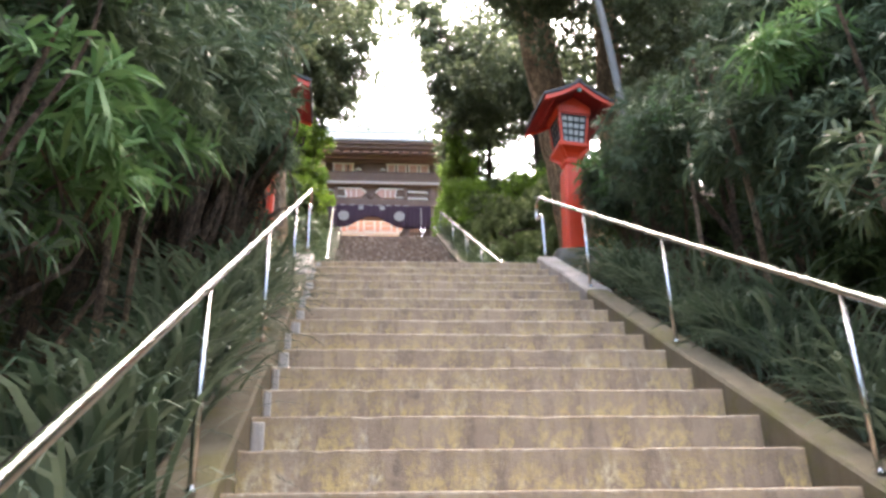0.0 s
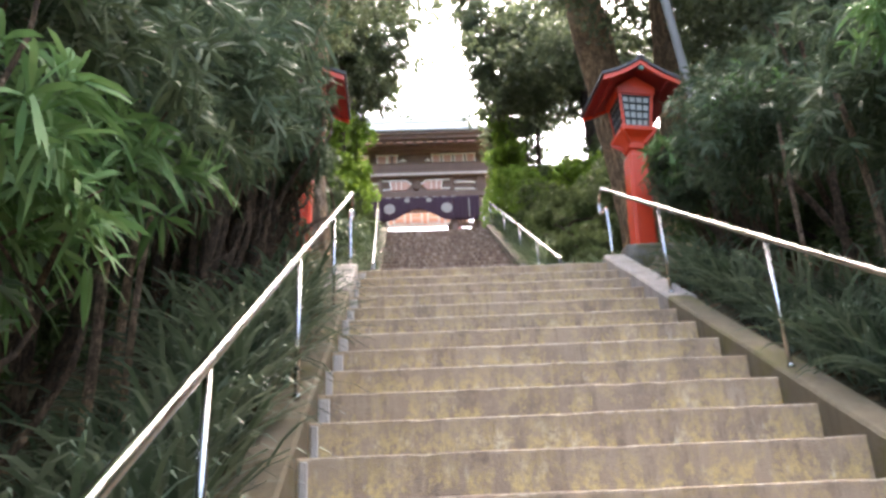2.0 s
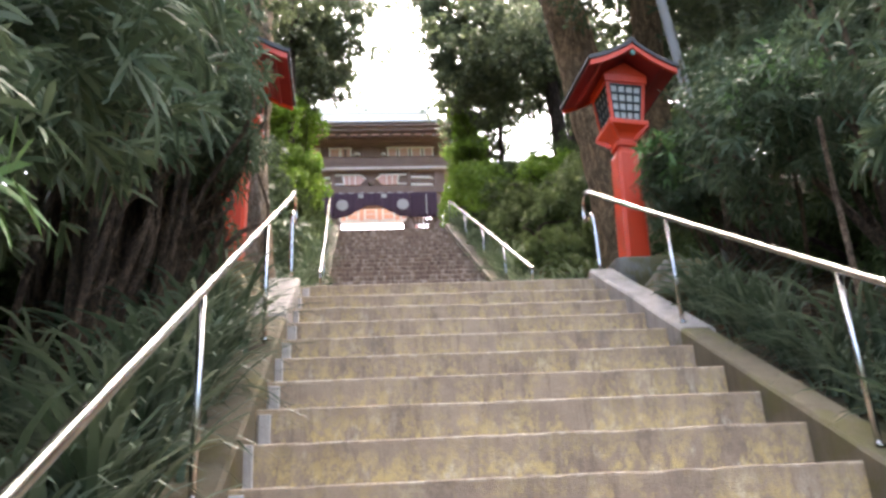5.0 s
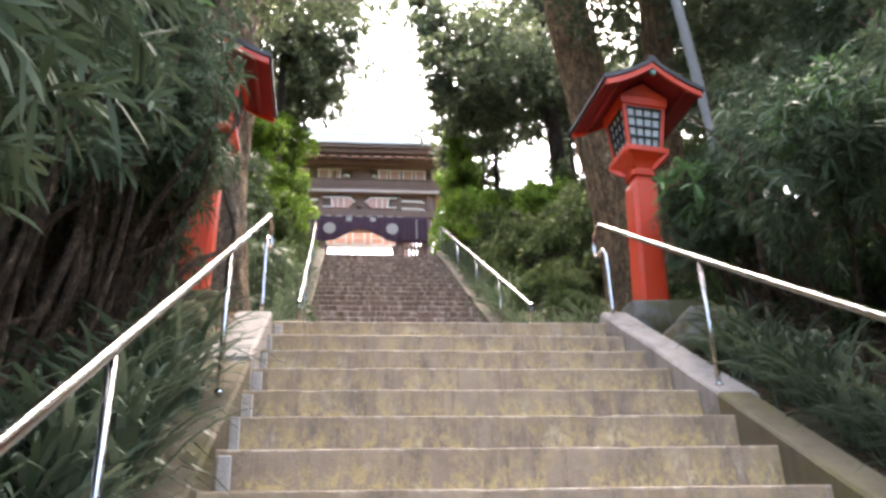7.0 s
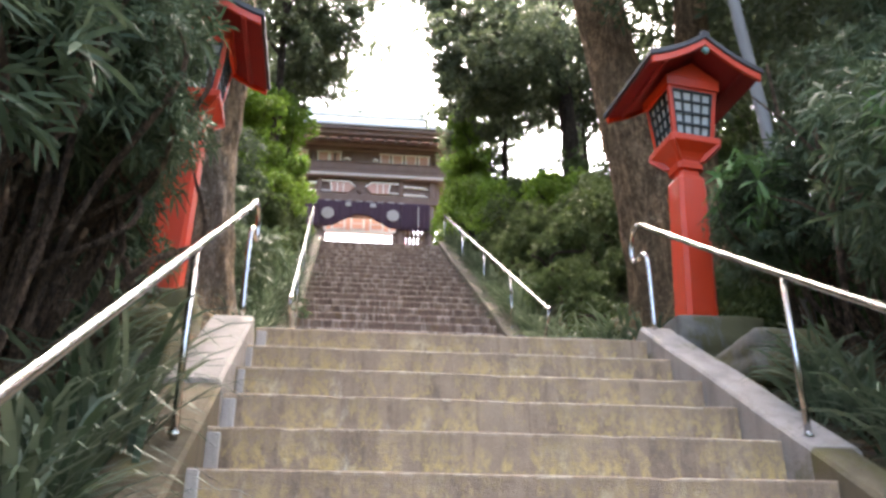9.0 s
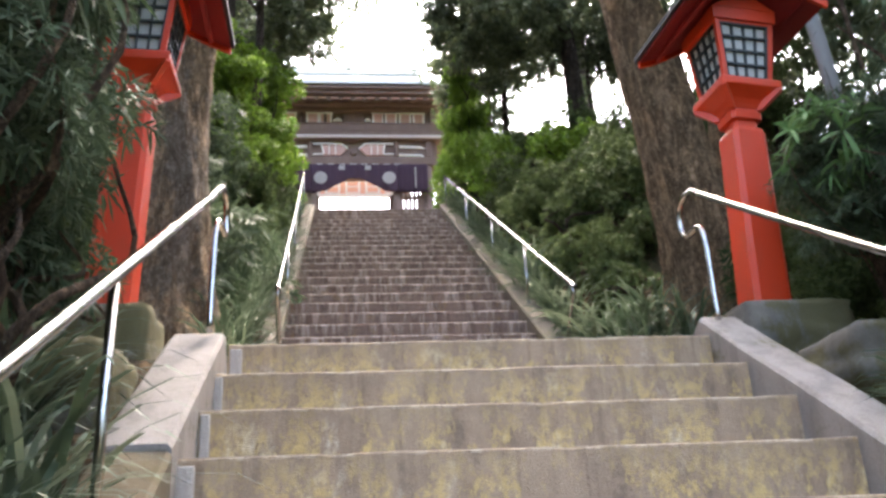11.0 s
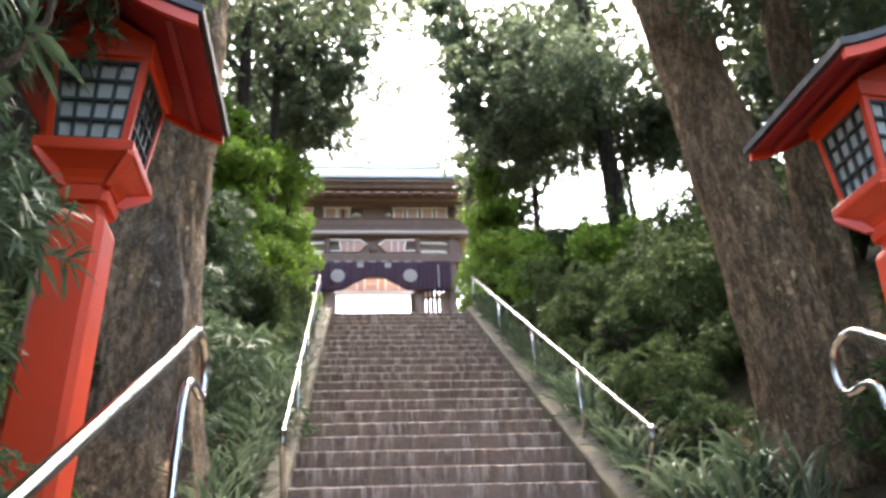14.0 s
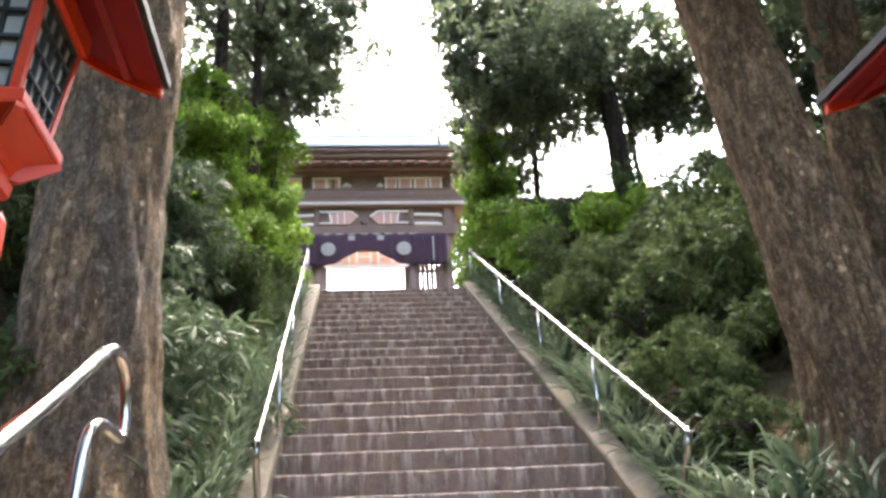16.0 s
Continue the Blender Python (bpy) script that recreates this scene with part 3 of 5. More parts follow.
def boulder(name, place, half, label, seed, flat=0.0):
    bm = bmesh.new()
    bmesh.ops.create_icosphere(bm, subdivisions=4, radius=1.0)
    for v in bm.verts:
        d = v.co.normalized()
        k = max(abs(d.x), abs(d.y), abs(d.z))
        p = d / (k ** 0.75)
        p *= 1 + 0.10 * noise.noise(d * 1.8 + Vector((seed, 0, 0))) + 0.04 * noise.noise(d * 5 + Vector((seed, 3, 0)))
        v.co = Vector((p.x * half[0], p.y * half[1], min(p.z, 0.86) * half[2]))
        if flat and v.co.z > half[2] * flat:
            v.co.z = half[2] * flat + (v.co.z - half[2] * flat) * 0.12
    o = part(name, bm, STONE, smooth=True)
    o.location = place
    return tagged(o, label, "stone", "lantern base stones")


boulder("base_stone", (1.56, 0.24, 0.02), (0.30, 0.30, 0.19), "grey mossy base stone under the lantern", 2.0, 0.7)
boulder("base_stone", (-1.65, 0.10, -0.02), (0.24, 0.24, 0.25), "green mossy cut stone under the lantern", 5.0, 0.72)
boulder("edging_stone", (1.62, -0.42, -0.26), (0.22, 0.28, 0.15), "grey rock bedded beside the kerb", 8.0)
boulder("edging_stone", (-1.62, -0.52, -0.36), (0.24, 0.30, 0.22), "grey rock bedded beside the kerb", 9.0)
boulder("edging_stone", (1.75, 2.9, 0.62), (0.2, 0.16, 0.15), "pale rock in the bank by the trunk", 11.0)


# ---- trees ----
def leaf_arrays(points, aims, rnd, per, length, width, spread, droop, strap=False):
    """Leaves in whorls: at each point, per leaves round the aim; strap: long parallel-sided leaves."""
    n = len(points) * per
    P = np.repeat(np.asarray(points), per, 0)
    A = np.repeat(np.asarray(aims), per, 0)
    A /= np.linalg.norm(A, axis=1, keepdims=True) + 1e-9
    R = rnd.normal(size=(n, 3))
    R -= (R * A).sum(1, keepdims=True) * A
    R /= np.linalg.norm(R, axis=1, keepdims=True) + 1e-9
    tilt = rnd.uniform(spread[0], spread[1], (n, 1))
    D = A * np.cos(tilt) + R * np.sin(tilt)
    L = length * rnd.uniform(0.6, 1.15, (n, 1))
    W = width * rnd.uniform(0.75, 1.2, (n, 1))
    S = np.cross(D, R + 0.3 * rnd.normal(size=(n, 3)))
    S /= np.linalg.norm(S, axis=1, keepdims=True) + 1e-9
    down = np.array([0, 0, -1.0])
    base = P + D * L * 0.05 + A * rnd.uniform(-0.25, 0.25, (n, 1)) * length
    mid = base + D * L * 0.5 + down * droop * L * 0.12
    tip = base + D * L + down * droop * L * 0.5
    if strap:
        third = base + D * L * 0.30 + down * droop * L * 0.04
        late = base + D * L * 0.72 + down * droop * L * 0.24
        V = np.stack([base - S * W * 0.12, base + S * W * 0.12, third + S * W * 0.46, third - S * W * 0.46, late + S * W * 0.42, late - S * W * 0.42, tip], 1).reshape(-1, 3)
        return V, np.arange(n)[:, None] * 7
    V = np.stack([base - S * W * 0.15, base + S * W * 0.15, mid + S * W * 0.5, mid - S * W * 0.5, tip], 1).reshape(-1, 3)
    i = np.arange(n)[:, None] * 5
    return V, i


def leaf_mesh(name, V, i, material):
    n = len(i)
    me = bpy.data.meshes.new(name)
    me.vertices.add(len(V))
    me.vertices.foreach_set("co", V.astype(np.float32).ravel())
    if len(V) == 7 * n:
        corners, sizes = [0, 1, 2, 3, 3, 2, 4, 5, 5, 4, 6], [4, 4, 3]
    else:
        corners, sizes = [0, 1, 2, 3, 3, 2, 4], [4, 3]
    loops = (i + np.array([corners])).ravel()
    me.loops.add(len(loops))
    me.loops.foreach_set("vertex_index", loops.astype(np.int32))
    me.polygons.add(len(sizes) * n)
    starts = (np.arange(n)[:, None] * len(corners) + np.array([np.cumsum([0] + sizes[:-1])])).ravel()
    me.polygons.foreach_set("loop_start", starts.astype(np.int32))
    me.polygons.foreach_set("loop_total", np.tile(sizes, n).astype(np.int32))
    me.update(calc_edges=True)
    me.validate()
    me.materials.append(material)
    return me


def clump_points(rnd, lumps, count, shell=0.55):
    """Points scattered in the outer part of several lumps, and the way outwards at each."""
    vol = np.array([l[3] * l[4] * l[5] for l in lumps]) ** 0.67
    pick = rnd.choice(len(lumps), count, p=vol / vol.sum())
    C = np.array([l[:3] for l in lumps])[pick]
    H = np.array([l[3:] for l in lumps])[pick]
    d = rnd.normal(size=(count, 3))
    d /= np.linalg.norm(d, axis=1, keepdims=True)
    r = rnd.uniform(shell ** 3, 1.15, (count, 1)) ** (1 / 3)
    return C + d * H * r, d + np.array([0, 0, 0.25])


def shrub_mesh(seed, lumps, whorls, per, length, width, spread, droop, material, shell=0.5, strap=False):
    rnd = np.random.default_rng(seed)
    P, A = clump_points(rnd, lumps, whorls, shell)
    V, i = leaf_arrays(P, A, rnd, per, length, width, spread, droop, strap)
    return leaf_mesh("crown", V, i, material)


def random_lumps(seed, half, count, size):
    rnd = np.random.default_rng(seed)
    out = []
    for _ in range(count):
        d = rnd.normal(size=3)
        d /= np.linalg.norm(d)
        c = d * np.array(half) * rnd.uniform(0.25, 0.95)
        s = size * rnd.uniform(0.6, 1.25)
        out.append((*c, s, s, s * 0.75))
    return out


def stems(rnd, foot, tips, r0, material, parent, name="stem", bend=0.25):
    for tip in tips:
        a, b = Vector(foot), Vector(tip)
        k = [a, a.lerp(b, 0.4) + Vector((rnd.uniform(-bend, bend), rnd.uniform(-bend, bend), 0.1)), a.lerp(b, 0.75) + Vector((rnd.uniform(-bend, bend), rnd.uniform(-bend, bend), 0)), b]
        pts = rounded(k, 4)
        part(name, tube(pts, [r0 * (1 - 0.75 * j / (len(pts) - 1)) for j in range(len(pts))], 7), material, parent, smooth=True)


def shrub(name, place, crowns, label, category, group, stem_tips=(), stem_r=0.03, bark=BARK_THIN, seed=0, foot=(0, 0, 0), bend=0.25):
    """crowns: rows of (mesh, offset, turn about z, scale)."""
    t = thing(name, place, label, category, group)
    rnd = random.Random(seed)
    stems(rnd, foot, stem_tips, stem_r, bark, t, "stem", bend)
    for me, off, turn, sc in crowns:
        o = new("crown", me)
        o.parent = t
        o.matrix_basis = Matrix.Translation(off) @ Matrix.Rotation(turn, 4, "Z") @ Matrix.Diagonal((*sc, 1))
    return t


# crown meshes to share
LONG = [shrub_mesh(10 + s, random_lumps(20 + s, (0.55, 0.6, 0.75), 9, 0.38), 440, 11, 0.140, 0.0185, (0.75, 1.4), 0.7, LEAF_LONG, 0.5, True) for s in range(4)]
LONG_FRESH = [shrub_mesh(60 + s, random_lumps(70 + s, (0.22, 0.28, 0.3), 5, 0.2), 62, 11, 0.150, 0.0195, (0.75, 1.45), 0.75, LEAF_NEW, 0.5, True) for s in range(2)]
BUSH = [shrub_mesh(30 + s, random_lumps(40 + s, (0.95, 0.95, 0.7), 34, 0.22), 1050, 9, 0.105, 0.024, (0.4, 1.5), 0.8, LEAF_MID) for s in range(3)]
BUSH_FRESH = [shrub_mesh(50 + s, random_lumps(55 + s, (0.8, 0.8, 0.95), 26, 0.26), 1300, 7, 0.085, 0.038, (0.4, 1.5), 0.4, LEAF_FRESH) for s in range(2)]
CANOPY = [shrub_mesh(80 + s, random_lumps(90 + s, (1.35, 1.35, 1.05), 18, 0.42), 420, 6, 0.12, 0.054, (0.4, 1.5), 0.3, LEAF_DARK, 0.2) for s in range(3)]

SPRAY = [shrub_mesh(110 + s, random_lumps(120 + s, (0.62, 0.6, 0.5), 9, 0.2), 150, 6, 0.115, 0.056, (0.4, 1.5), 0.3, LEAF_DARK, 0.1) for s in range(3)]

rs = random.Random(4)


def long_leaf_row(side, ys, x_off, z_off, seed):
    """The overhanging evergreen shrubs that line the lower flight."""
    r = random.Random(seed)
    for k, y in enumerate(ys):
        x = side * (x_off + r.uniform(-0.08, 0.12))
        g = ground_z(x, y)
        crowns, tips = [], []
        for j in range(3):
            ox = -side * r.uniform(0.0, 0.25) * (j == 0) + side * (0.35 * j) + r.uniform(-0.12, 0.12)
            oz = z_off + 0.15 + j * 0.75 + r.uniform(-0.12, 0.15)
            oy = r.uniform(-0.35, 0.35)
            s = r.uniform(0.85, 1.1)
            crowns.append((r.choice(LONG), Vector((ox, oy, oz)), r.uniform(0, 6.28), (s, s, s * 0.9)))
            tips += [(ox + r.uniform(-0.2, 0.2), oy + r.uniform(-0.2, 0.2), oz + 0.2), (ox + side * 0.2, oy + r.uniform(-0.4, 0.4), oz + 0.45)]
        if r.random() < 0.5:
            crowns.append((r.choice(LONG_FRESH), Vector((-side * r.uniform(0.3, 0.5), r.uniform(-0.4, 0.3), z_off + r.uniform(-0.15, 0.7))), r.uniform(0, 6.28), (1, 1, 1)))
        shrub("evergreen_shrub", (x, y, g), crowns, "evergreen shrub with long narrow drooping leaves over the rail", "shrub", "shrubs along the stairs", tips, 0.035, BARK_THIN, seed * 31 + k, (side * 0.25, 0, -0.05))


long_leaf_row(-1, [-8.2, -7.0, -5.9, -4.8, -3.75, -2.8, -1.9, -1.1], 2.02, 1.48, 3)
long_leaf_row(1, [-8.3, -7.2, -6.1, -5.0, -3.9, -2.9, -1.95], 2.25, 1.5, 7)
long_leaf_row(-1, [-7.5, -5.4, -3.2, -1.2, 0.6], 3.2, 1.6, 13)
long_leaf_row(1, [-7.6, -5.5, -3.4, -1.4, 0.4], 3.5, 1.6, 17)
long_leaf_row(-1, [3.6, 4.5, 5.4], 2.05, 0.15, 19)


for k, (x, y, z) in enumerate(((-1.55, -5.3, -2.0), (-1.52, -4.95, -1.55), (-1.6, -5.5, -1.2), (-1.7, -5.2, -0.75), (1.88, -0.28, 0.66))):
    tips = [(rs.uniform(-0.15, 0.15), rs.uniform(-0.2, 0.2), rs.uniform(-0.1, 0.2)) for _ in range(3)]
    so = 0.45 if x < 0 else -0.45
    g = ground_z(x - so, y)
    shrub("evergreen_shrub", (x - so, y, g), [(LONG_FRESH[k % 2], Vector((so, 0, z - g)), 1.3 * k, (1.0, 1.0, 1.0))], "young evergreen shrub with fresh light-green narrow leaves", "shrub", "shrubs along the stairs", [(so + a, b, z - g + c) for a, b, c in tips], 0.014, BARK_THIN, 400 + k)
for k, (x, y, z, sc) in enumerate(((-1.66, -1.05, 0.75, 0.6), (-1.78, -1.35, 1.35, 0.55), (-1.74, -0.65, 0.35, 0.55), (-1.95, -0.75, 1.6, 0.55), (-1.68, -1.9, 0.7, 0.6), (-1.56, -1.7, 0.3, 0.42), (-1.52, -1.8, 0.75, 0.44), (-1.56, -2.0, 1.55, 0.5), (-1.56, -2.4, 0.35, 0.44), (-1.54, -2.6, 0.95, 0.46), (-1.62, -1.2, 2.0, 0.55), (-1.40, -2.0, 0.12, 0.36), (-1.40, -1.6, 0.35, 0.38), (-1.40, -1.9, 0.75, 0.4), (-1.38, -2.2, 0.45, 0.36), (-1.95, -0.35, 2.1, 0.7), (1.95, -0.45, 0.62, 0.5), (2.0, -0.75, 1.15, 0.6), (1.70, -0.10, 0.80, 0.30), (1.78, -0.12, 0.55, 0.30), (1.85, -0.2, 0.95, 0.34))):
    so = 0.3 if x < 0 else -0.3
    g = ground_z(x - so, y)
    tips = [(so + rs.uniform(-0.2, 0.2), rs.uniform(-0.25, 0.25), z - g + rs.uniform(-0.2, 0.25)) for _ in range(5)]
    shrub("evergreen_shrub", (x - so, y, g), [(LONG[k % 4], Vector((so, 0, z - g)), 1.7 * k, (sc, sc, sc))], "evergreen shrub with narrow grey-green leaves before the lantern", "shrub", "shrubs along the stairs", tips, 0.02 if sc > 0.35 else 0.008, BARK_THIN, 500 + k, (0, 0, 0), 0.25 if sc > 0.35 else 0.05)


def big_tree(place, radius, height, lean, label, crowns=(), bark=BARK, seed=1, limbs=(), category="tree", root=0.4):
    t = thing("tree", place, label, category, "trees round the stairs")
    pts, rad = [], []
    rings = 190 if radius > 0.2 else 26
    for i in range(rings):
        u = i / (rings - 1)
        z = -0.3 + u * (height + 0.3)
        flare = 1 + root * math.exp(-max(z, 0) * 2.2)
        pts.append((lean[0] * z + 0.05 * math.sin(z * 0.7 + seed), lean[1] * z + 0.04 * math.cos(z * 0.9 + seed), z))
        rad.append(radius * flare * (1 - 0.6 * u))
    part("trunk", tube(pts, rad, 110 if radius > 0.2 else 20, 0.16, seed, 0.085 if radius > 0.2 else 0.0), bark, t, smooth=True)
    r = random.Random(seed)
    for z, dx, dy, dz, lr in limbs:
        a = Vector((lean[0] * z, lean[1] * z, z))
        b = a + Vector((dx, dy, dz))
        m = a.lerp(b, 0.5) + Vector((0, 0, 0.12 * b.length * 0.2))
        pp = rounded([a, m, b], 5)
        part("limb", tube(pp, [lr * (1 - 0.7 * j / (len(pp) - 1)) for j in range(len(pp))], 9, 0.1, seed), bark, t, smooth=True)
    for me, off, sc in crowns:
        o = new("crown", me)
        o.parent = t
        o.matrix_basis = Matrix.Translation(off) @ Matrix.Rotation(r.uniform(0, 6.28), 4, "Z") @ Matrix.Diagonal((sc, sc, sc, 1))
    return t


def canopy(seed, count, x, y, z, sc):
    r = random.Random(seed)
    return [(r.choice(CANOPY), Vector((r.uniform(*x), r.uniform(*y), r.uniform(*z))), r.uniform(*sc)) for _ in range(count)]


def up_canopy(place, seed, count, x, y, z, sc):
    """Crown clumps between world limits, given from the tree's foot."""
    px, py, pz = place
    return canopy(seed, count, (x[0] - px, x[1] - px), (y[0] - py, y[1] - py), (z[0] - pz, z[1] - pz), sc)


foot = (-1.98, 2.55, ground_z(-1.98, 2.55))
# clumps 41 shade the lantern; 43 are unseen, added overhead to darken the steps
big_tree(foot, 0.375, 11, (0.022, 0.0), "massive tree with deeply furrowed brown bark beside the lantern", up_canopy(foot, 1, 8, (-5.0, -2.2), (1.5, 6), (6.5, 11), (0.9, 1.3)) + up_canopy(foot, 41, 6, (-2.4, -1.4), (-0.9, 0.7), (3.5, 4.1), (0.5, 0.65)) + up_canopy(foot, 43, 18, (-2.4, 0.0), (-4.8, 1.8), (7.8, 9.6), (0.9, 1.2)), BARK, 3, ((4.4, 0.1, -2.3, -0.6, 0.06), (6.2, -1.5, -1.2, 1.8, 0.14), (7.0, -0.9, 1.5, 2.0, 0.12)))
foot = (2.33, 2.75, ground_z(2.33, 2.75))
# clumps 44 hang out of view, added to cut the light on the landing
big_tree(foot, 0.315, 12, (-0.088, 0.02), "massive leaning tree with brown bark behind the lantern", up_canopy(foot, 2, 9, (1.3, 4.5), (1.5, 6), (6.6, 11), (0.9, 1.3)) + up_canopy(foot, 42, 7, (1.2, 2.3), (0.9, 1.8), (4.5, 5.4), (0.5, 0.7)) + up_canopy(foot, 44, 18, (0.0, 2.6), (-4.8, 1.8), (7.8, 9.6), (0.9, 1.2)), BARK_BROWN, 8, ((4.6, -0.1, -1.5, 0.3, 0.06), (5.2, 1.4, 0.8, 1.8, 0.13), (6.4, -0.9, 1.2, 2.2, 0.12)), root=0.2)
foot = (2.90, 3.1, ground_z(2.90, 3.1))
big_tree(foot, 0.215, 11, (0.04, 0.0), "tall tree with grey-brown bark on the bank", up_canopy(foot, 3, 13, (3.0, 6.0), (2.5, 5.5), (4.2, 9), (0.9, 1.2)), BARK_BROWN, 12, ((4.5, 1.0, -0.6, 1.6, 0.09),))
# trees further up: x, y, trunk radius, height, lean, seed, clumps and their limits in x, y, z
TREES = [(-2.35, 8.0, 0.13, 7, -1.0, 5, 9, (-3.4, -1.25), (7, 10.5), (7.4, 11.0)), (-2.0, 8.5, 0.09, 6.5, 0.5, 6, 7, (-2.6, -1.0), (9, 12), (7.9, 11.5)),
         (-4.2, 6.0, 0.2, 8, 0, 7, 9, (-6, -3), (4, 8), (4.0, 11)), (3.25, 9.0, 0.17, 7, 0.2, 8, 8, (1.9, 5.2), (7.5, 11), (7.8, 12.5)), (2.35, 10.6, 0.07, 5.5, 0, 31, 6, (1.75, 2.3), (9.2, 10.6), (8.4, 11.2)), (3.75, 9.6, 0.05, 5, 0.6, 9, 4, (3.3, 5.0), (9, 10), (8.0, 10.5)),
         (5.9, 7.5, 0.2, 8, 0, 10, 8, (5.0, 7.5), (5, 9), (7.0, 12)), (-4.0, 11.0, 0.2, 8, 0, 11, 8, (-6, -2.4), (10, 14), (6, 12)), (4.6, 13.0, 0.2, 7, 0, 12, 5, (1.9, 5.5), (11.5, 14), (10.0, 14)),
         (1.9, 12.2, 0.09, 5, 0, 22, 2, (1.7, 2.6), (11.2, 13), (7.6, 10)),
         (-3.6, -1.0, 0.17, 8, 0, 13, 8, (-6, -2.6), (-3, 1), (2.6, 7)), (3.9, -0.2, 0.18, 8, 0, 14, 8, (2.8, 6.0), (-2, 2), (2.8, 7.5)),
         (-3.9, -5.0, 0.16, 8, 0, 15, 7, (-6, -3), (-7, -3), (0.5, 5)), (4.2, -4.4, 0.17, 8, 0, 16, 8, (2.9, 6.5), (-6.5, -2), (0.3, 5)),
         (-3.4, 3.4, 0.14, 8, 0, 17, 6, (-5, -2.9), (2, 5), (3.5, 8)), (4.6, 2.4, 0.16, 8, 0, 18, 6, (3.8, 6.5), (1, 4), (2.5, 8)),
         (-4.4, -9.0, 0.2, 8, 0, 19, 6, (-7, -3), (-11, -7), (-2, 3)), (4.6, -8.6, 0.2, 8, 0, 20, 6, (3, 7), (-11, -7), (-2, 3))]
# thin outer sprays of some of those trees, by the tree's seed: x, y, z, size
SPRAYS = {5: ((-1.35, 9.3, 8.7, 1.0), (-1.3, 9.6, 9.6, 1.1), (-1.5, 9.0, 7.9, 0.9), (-1.05, 9.8, 10.5, 1.0), (-0.75, 10.0, 11.3, 1.0), (-1.0, 9.2, 8.9, 0.6), (-0.72, 9.5, 9.6, 0.5), (-0.62, 9.4, 8.9, 0.35), (-1.1, 9.1, 7.9, 0.5), (-0.35, 9.6, 9.9, 0.4), (-1.6, 8.6, 8.3, 1.0)),
          6: ((-1.35, 10.5, 8.4, 0.8), (-1.2, 11.0, 9.4, 0.9), (-0.9, 11.0, 11.2, 1.0), (-0.55, 11.0, 12.3, 1.0)),
          8: ((0.9, 9.3, 9.0, 0.6), (0.85, 9.5, 10.0, 0.7), (1.0, 9.3, 7.9, 0.55), (0.7, 9.6, 10.8, 0.8), (1.1, 9.2, 8.6, 0.7), (0.85, 9.4, 9.5, 0.5), (0.95, 9.2, 8.3, 0.45), (0.6, 9.5, 10.2, 0.5), (0.2, 9.6, 10.6, 0.4), (1.35, 9.4, 8.3, 0.9), (1.3, 9.5, 9.2, 1.0), (1.15, 9.4, 10.1, 1.0), (0.85, 9.8, 11.0, 1.0), (1.5, 9.1, 7.6, 0.8), (1.9, 9.3, 6.95, 0.6), (2.45, 9.2, 7.6, 0.8), (3.1, 9.2, 7.65, 0.8), (3.75, 9.2, 7.45, 0.8), (2.0, 9.0, 7.3, 0.7), (3.45, 9.2, 6.95, 0.4), (2.9, 8.8, 8.2, 1.0), (1.9, 8.9, 8.2, 1.0)),
          10: ((5.2, 7.0, 6.3, 1.3), (5.9, 7.0, 7.0, 1.4), (5.5, 7.0, 7.9, 1.4), (6.4, 7.0, 6.2, 1.4), (5.0, 7.2, 7.3, 1.2), (6.6, 7.0, 7.4, 1.4), (5.7, 7.2, 5.6, 1.3), (4.7, 7.0, 6.6, 0.9)),
          9: ((4.3, 9.3, 7.3, 0.8), (4.7, 9.2, 6.7, 0.8), (4.9, 9.2, 7.6, 1.0), (4.2, 9.3, 7.9, 0.8), (4.5, 9.4, 6.2, 0.6)),
          22: ((1.7, 12.0, 8.6, 1.0), (1.9, 12.2, 9.6, 1.1), (2.3, 12.0, 7.8, 1.0), (2.5, 12.3, 9.0, 1.2), (1.5, 12.2, 10.4, 1.0)),
          31: ((1.0, 10.4, 10.9, 0.9), (0.55, 10.4, 11.9, 1.0), (0.0, 10.6, 12.4, 1.0), (1.35, 10.2, 9.8, 0.9))}
for x, y, r0, h, lx, sd, n, cx, cy, cz in TREES:
    s = 1 if x > 0 else -1
    foot = (x, y, ground_z(x, y))
    big_tree(foot, r0, h, (0.015 * lx, 0.0), "slender evergreen tree with a dark leafy crown", up_canopy(foot, sd, n, cx, cy, cz, (0.7, 1.1)) + [(SPRAY[k % 3], Vector((a - x, b - y, c - foot[2])), q) for k, (a, b, c, q) in enumerate(SPRAYS.get(sd, ()))], BARK_DARK, sd, ((h * 0.55, 0.9 * s, 0.5, 1.2, r0 * 0.4), (h * 0.65, -0.6 * s, -0.6, 1.3, r0 * 0.35)))

